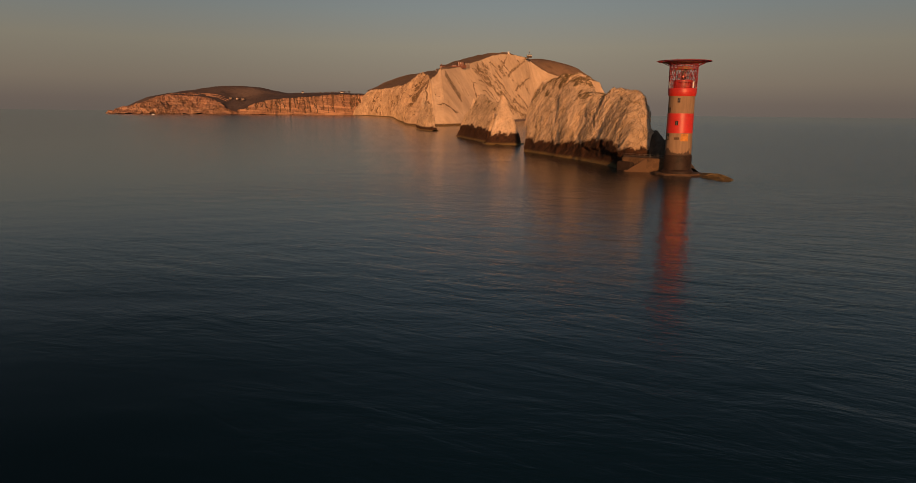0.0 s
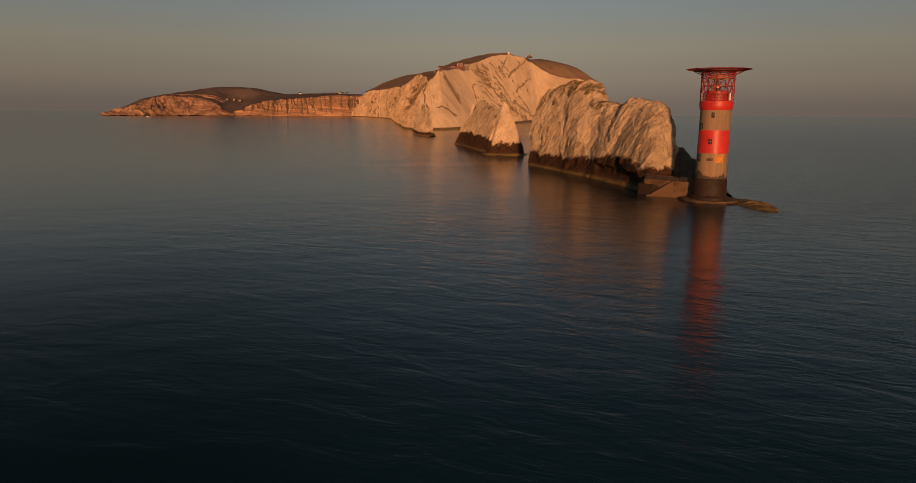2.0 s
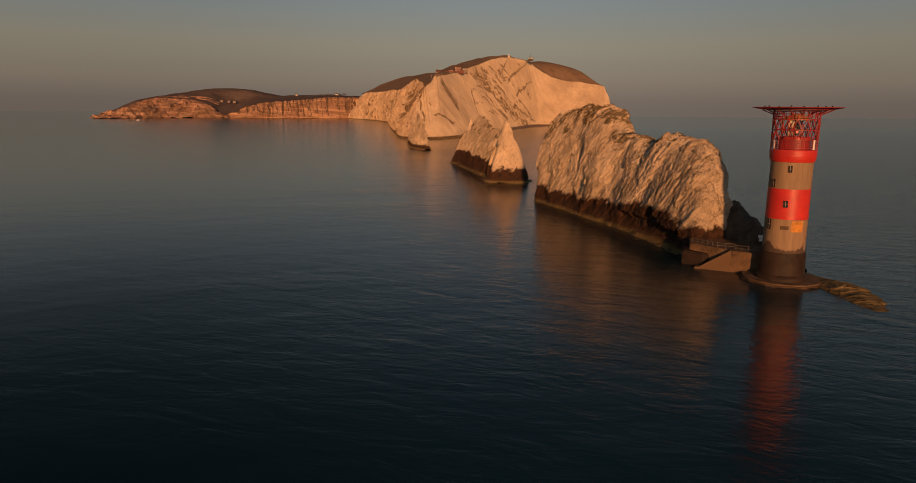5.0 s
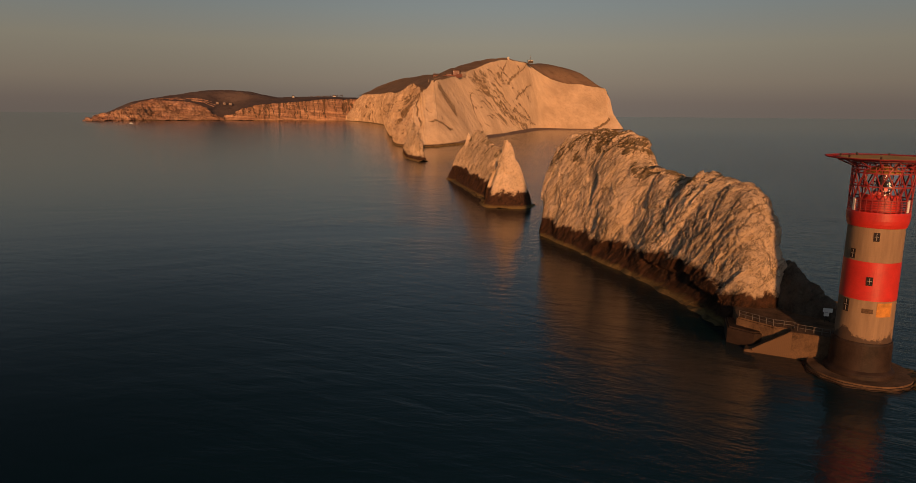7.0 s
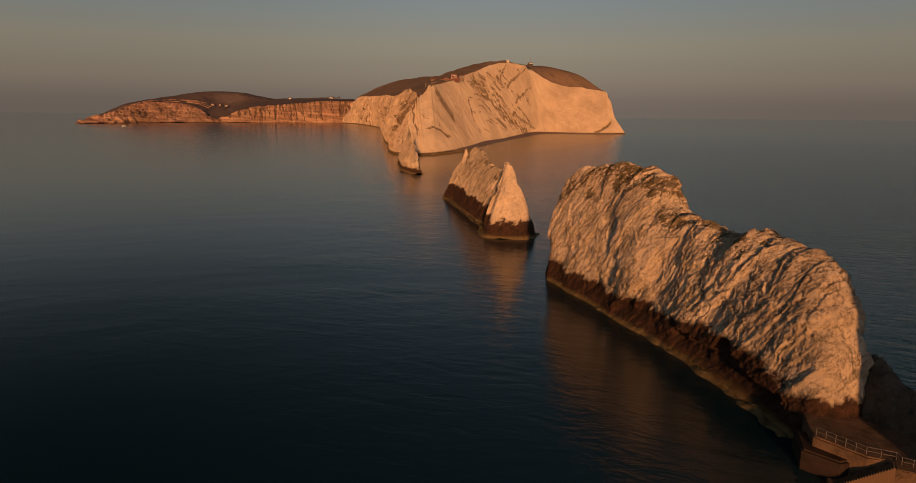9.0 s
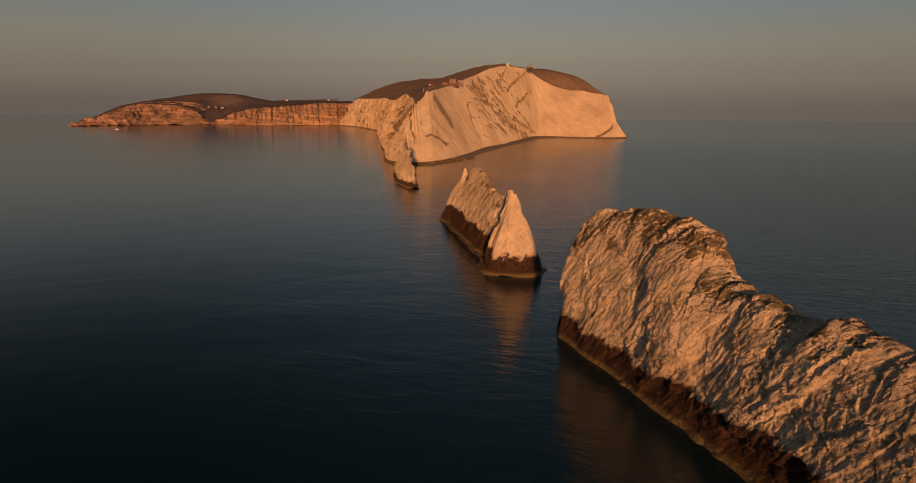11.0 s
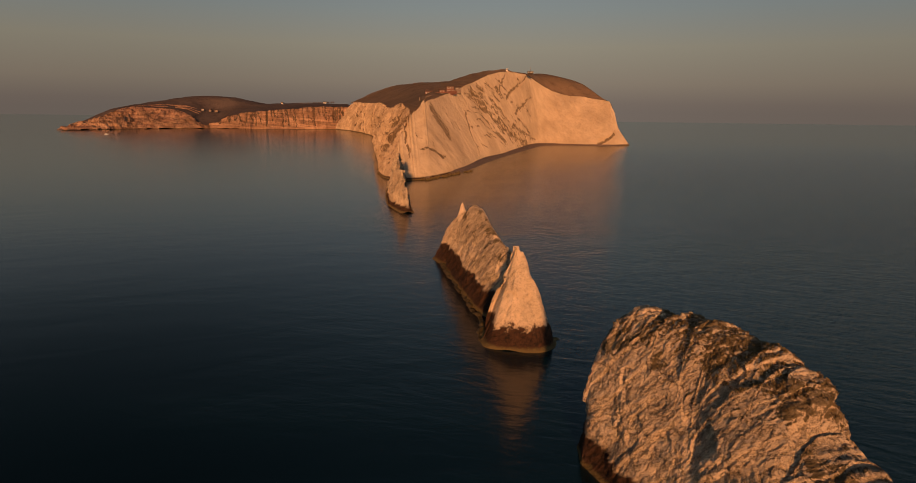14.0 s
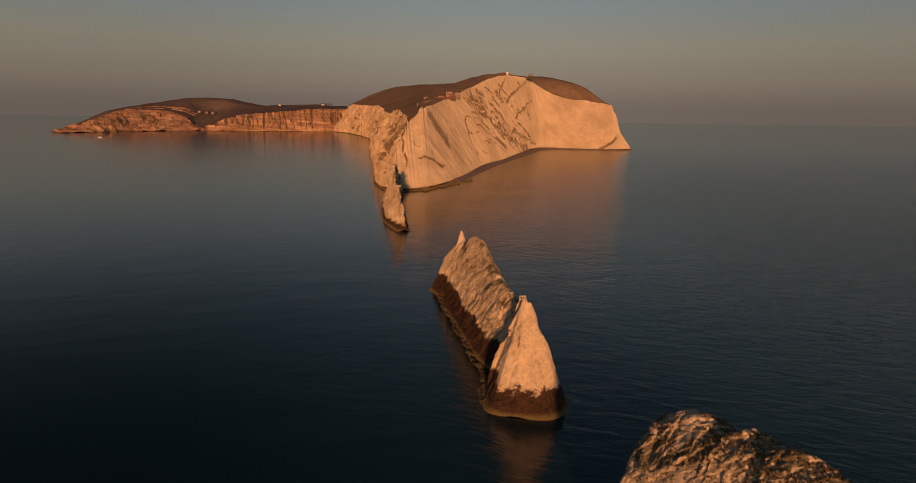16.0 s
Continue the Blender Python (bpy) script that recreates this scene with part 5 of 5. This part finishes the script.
def house(name, at, size, turn, wall, roof, label, category, cols, rows, group="", flat=False, chimney=False):
    """A building: walls, roof, and windows of its front (towards -y) and its two ends."""
    w, d, h = size
    th = thing(name, at, label, category, group, turn=turn)
    bm = bmesh.new()
    add_box(bm, (-w / 2, -d / 2, -4), (w / 2, d / 2, h))
    part("wall", bm, wall, th)
    bm = bmesh.new()
    if flat:
        add_box(bm, (-w / 2 - 0.3, -d / 2 - 0.3, h), (w / 2 + 0.3, d / 2 + 0.3, h + 0.7), None, 0.1)
    else:
        o = 0.4
        v = [bm.verts.new(c) for c in ((-w / 2 - o, -d / 2 - o, h), (w / 2 + o, -d / 2 - o, h), (w / 2 + o, d / 2 + o, h), (-w / 2 - o, d / 2 + o, h), (-w / 2 - o, 0, h + d * 0.42), (w / 2 + o, 0, h + d * 0.42))]
        for f in ((0, 1, 5, 4), (2, 3, 4, 5), (0, 4, 3), (1, 2, 5), (0, 3, 2, 1)):
            bm.faces.new([v[i] for i in f])
    rf = part("roof", bm, roof, th)
    if chimney:
        bm = bmesh.new()
        add_box(bm, (-w * 0.3 - 0.4, -0.4, h), (-w * 0.3 + 0.4, 0.4, h + d * 0.42 + 1.3), None, 0.05)
        part("chimney", bm, wall, rf)
    fr = bmesh.new()
    add_box(fr, (-0.7, -0.08, -0.9), (0.7, 0.06, 0.9), None, 0.03)
    fr = mesh_of("window", fr)
    fr.materials.append(WHITE_PAINT)
    pn = bmesh.new()
    add_box(pn, (-0.5, -0.11, -0.7), (0.5, 0.0, -0.05))
    add_box(pn, (-0.5, -0.11, 0.05), (0.5, 0.0, 0.7))
    pn = mesh_of("pane", pn)
    pn.materials.append(DARK_GLASS)
    for r_ in range(rows):
        for c in range(cols):
            win = part("window", fr, None, th)
            win.location = (-w / 2 + w * (c + 0.5) / cols, -d / 2, h * (r_ + 0.55) / rows)
            part("pane", pn, None, win)
    return th


house("battery_house", (1.0, 1124, 89.5), (9.5, 8, 7.0), 6, BRICK, SLATE, "red brick two-storey battery building on the cliff top", "house", 3, 2, flat=True)
house("battery_annex", (-9.5, 1122, 88.5), (7, 6, 3.2), 6, BRICK, SLATE, "low red brick annex beside the battery", "house", 2, 1)
house("cottage", (-27, 1130, 86.5), (10, 6, 3.6), -4, BRICK, SLATE, "red brick cottage below the down", "house", 3, 1, chimney=True)
house("cottage", (12, 1150, 93.5), (8, 6, 3.0), 10, FLINT, SLATE, "small pale cottage near the cliff edge", "house", 2, 1)
house("lookout", (100.5, 1434, 137), (3.8, 3.4, 2.4), 0, RENDER_WALL, RENDER_WALL, "small white lookout building on the summit", "house", 2, 1, flat=True)
house("lookout", (41, 1352, 122.5), (4.5, 4, 2.2), 8, RENDER_WALL, SLATE, "small pale hut on the skyline", "house", 1, 1)
house("blockhouse", (150, 1500, 137.5), (11, 5, 1.6), -3, ROCK_DARK, ROCK_DARK, "long low dark building on the down", "house", 5, 1, flat=True)


def wall_line(name, pts, height, thick, mat, label):
    th = thing(name, (0, 0, 0), label, "wall")
    for (x0, y0, z0), (x1, y1, z1) in zip(pts[:-1], pts[1:]):
        bm = bmesh.new()
        d = Vector((x1 - x0, y1 - y0, 0))
        nrm = Vector((-d.y, d.x, 0)).normalized() * thick / 2
        vs = []
        for (x, y, z) in ((x0, y0, z0), (x1, y1, z1)):
            for s_ in (-1, 1):
                for dz in (-3, height):
                    vs.append(bm.verts.new(Vector((x, y, z + dz)) + nrm * s_))
        for f in ((0, 1, 3, 2), (4, 6, 7, 5), (0, 4, 5, 1), (2, 3, 7, 6), (1, 5, 7, 3), (0, 2, 6, 4)):
            bm.faces.new([vs[i] for i in f])
        part("wall_section", bm, mat, th)


wall_line("parapet", [(-36, 1050, 80), (-30, 1072, 82), (-20, 1085, 84), (-8, 1092, 86)], 1.3, 1.0, FLINT, "grey flint parapet wall of the old battery")
wall_line("parapet", [(-18, 1108, 87), (-4, 1112, 88), (10, 1122, 90)], 2.0, 1.0, BRICK, "red brick parapet wall below the battery")


def mast(at, height):
    th = thing("radio_mast", at, "thin lattice radio mast on the down", "mast")
    for k in range(3):
        a = radians(120 * k)
        bm = bmesh.new()
        add_bar(bm, (0.8 * math.cos(a), 0.8 * math.sin(a), -1), (0.2 * math.cos(a), 0.2 * math.sin(a), height), 0.12)
        part("leg", bm, RAIL_STEEL, th)
    for k in range(7):
        z = height * (k + 0.5) / 7
        r = 0.8 - 0.6 * (k + 0.5) / 7
        bm = bmesh.new()
        for q in range(3):
            a, b = radians(120 * q), radians(120 * q + 120)
            add_bar(bm, (r * math.cos(a), r * math.sin(a), z), (r * math.cos(b), r * math.sin(b), z + height / 14), 0.07, 4)
        part("bracing", bm, RAIL_STEEL, th)


mast((147, 1470, 137), 9.0)


# ---- far houses, trees and boat ----
for x, y, z, w, tn in ((-800, 2530, 54, 10, 5), (-822, 2535, 56, 8, -6), (-846, 2530, 57, 9, 8)):
    house("cottage", (x, y, z), (w, 6, 2.4), tn, FLINT, SLATE, "pale distant cottage on the heather slope", "house", 3, 1, "cottages across the bay")
house("cottage", (-470, 2740, 86), (11, 7, 3.4), 4, RENDER_WALL, SLATE, "low white house among trees on the far skyline", "house", 3, 1)
house("cottage", (-615, 2690, 82), (8, 6, 4), 0, RENDER_WALL, SLATE, "white house on the far skyline", "house", 3, 1)


def tree(at, h, seed):
    rnd = random.Random(seed)
    th = thing("tree", at, "small dark windswept tree on the far skyline", "tree", "trees on the far skyline")
    bm = bmesh.new()
    vs = bmesh.ops.create_cone(bm, cap_ends=True, segments=7, radius1=0.45, radius2=0.15, depth=h * 0.6, matrix=Matrix.Translation((0, 0, h * 0.3)))["verts"]
    for k in range(5):
        a = rnd.uniform(0, 6.28)
        add_bar(bm, (0, 0, h * (0.3 + 0.06 * k)), (math.cos(a) * h * 0.3, math.sin(a) * h * 0.3, h * (0.55 + 0.07 * k)), 0.12, 5)
    part("trunk", bm, WET_STONE, th)
    bm = bmesh.new()
    for k in range(220):
        a, r, zz = rnd.uniform(0, 6.28), rnd.random() ** 0.5, rnd.random()
        rad = h * 0.55 * math.sin(math.pi * (0.12 + 0.8 * zz)) * r * (0.75 + 0.5 * noise.noise((math.cos(a) * 1.5 + seed, math.sin(a) * 1.5, zz * 2)))
        c = Vector((rad * math.cos(a) + zz * h * 0.12, rad * math.sin(a), h * (0.3 + 0.7 * zz)))
        q = Euler((rnd.uniform(0, 3), rnd.uniform(0, 3), rnd.uniform(0, 3))).to_matrix()
        s_ = rnd.uniform(0.35, 0.7)
        bm.faces.new([bm.verts.new(c + q @ Vector(v) * s_) for v in ((-1, -0.5, 0), (1, -0.5, 0.1), (0.8, 0.6, 0), (-0.7, 0.7, -0.1))])
    part("crown", bm, HEATH, th)


for i in range(30):
    x = -440 - 4.6 * i - 2.0 * math.sin(5.1 * i)
    tree((x, 2758 - 4 * math.sin(3.3 * i), 87 - 0.035 * (-440 - x)), 3.6 + 3.6 * math.sin(2.1 * i) ** 2 * (1 - i / 45), 40 + i)



def boat():
    th = thing("motor_boat", (-815, 1815, 0), "small white motor boat lying off the far point", "boat", turn=20)
    bm = bmesh.new()
    secs = []
    for k in range(9):
        u = k / 8
        w = 1.5 * (1 - u ** 3) + 0.05
        secs.append([bm.verts.new((-4.5 + 9 * u, s_ * w * f, z)) for s_, f, z in ((-1, 1, 1.1 + 0.4 * u), (-1, 0.75, 0.1), (0, 0, -0.4 + 0.5 * u), (1, 0.75, 0.1), (1, 1, 1.1 + 0.4 * u))])
    for p, q in zip(secs[:-1], secs[1:]):
        for i in range(4):
            bm.faces.new((p[i], q[i], q[i + 1], p[i + 1]))
        bm.faces.new((p[4], q[4], q[0], p[0]))
    bm.faces.new(secs[0])
    part("hull", bm, WHITE_PAINT, th)
    bm = bmesh.new()
    add_box(bm, (-2.6, -1.1, 1.0), (1.0, 1.1, 2.7), None, 0.25)
    cab = part("cabin", bm, WHITE_PAINT, th)
    bm = bmesh.new()
    add_box(bm, (-2.3, -1.14, 1.75), (0.7, 1.14, 2.35), None, 0.05)
    part("window", bm, DARK_GLASS, cab)


boat()
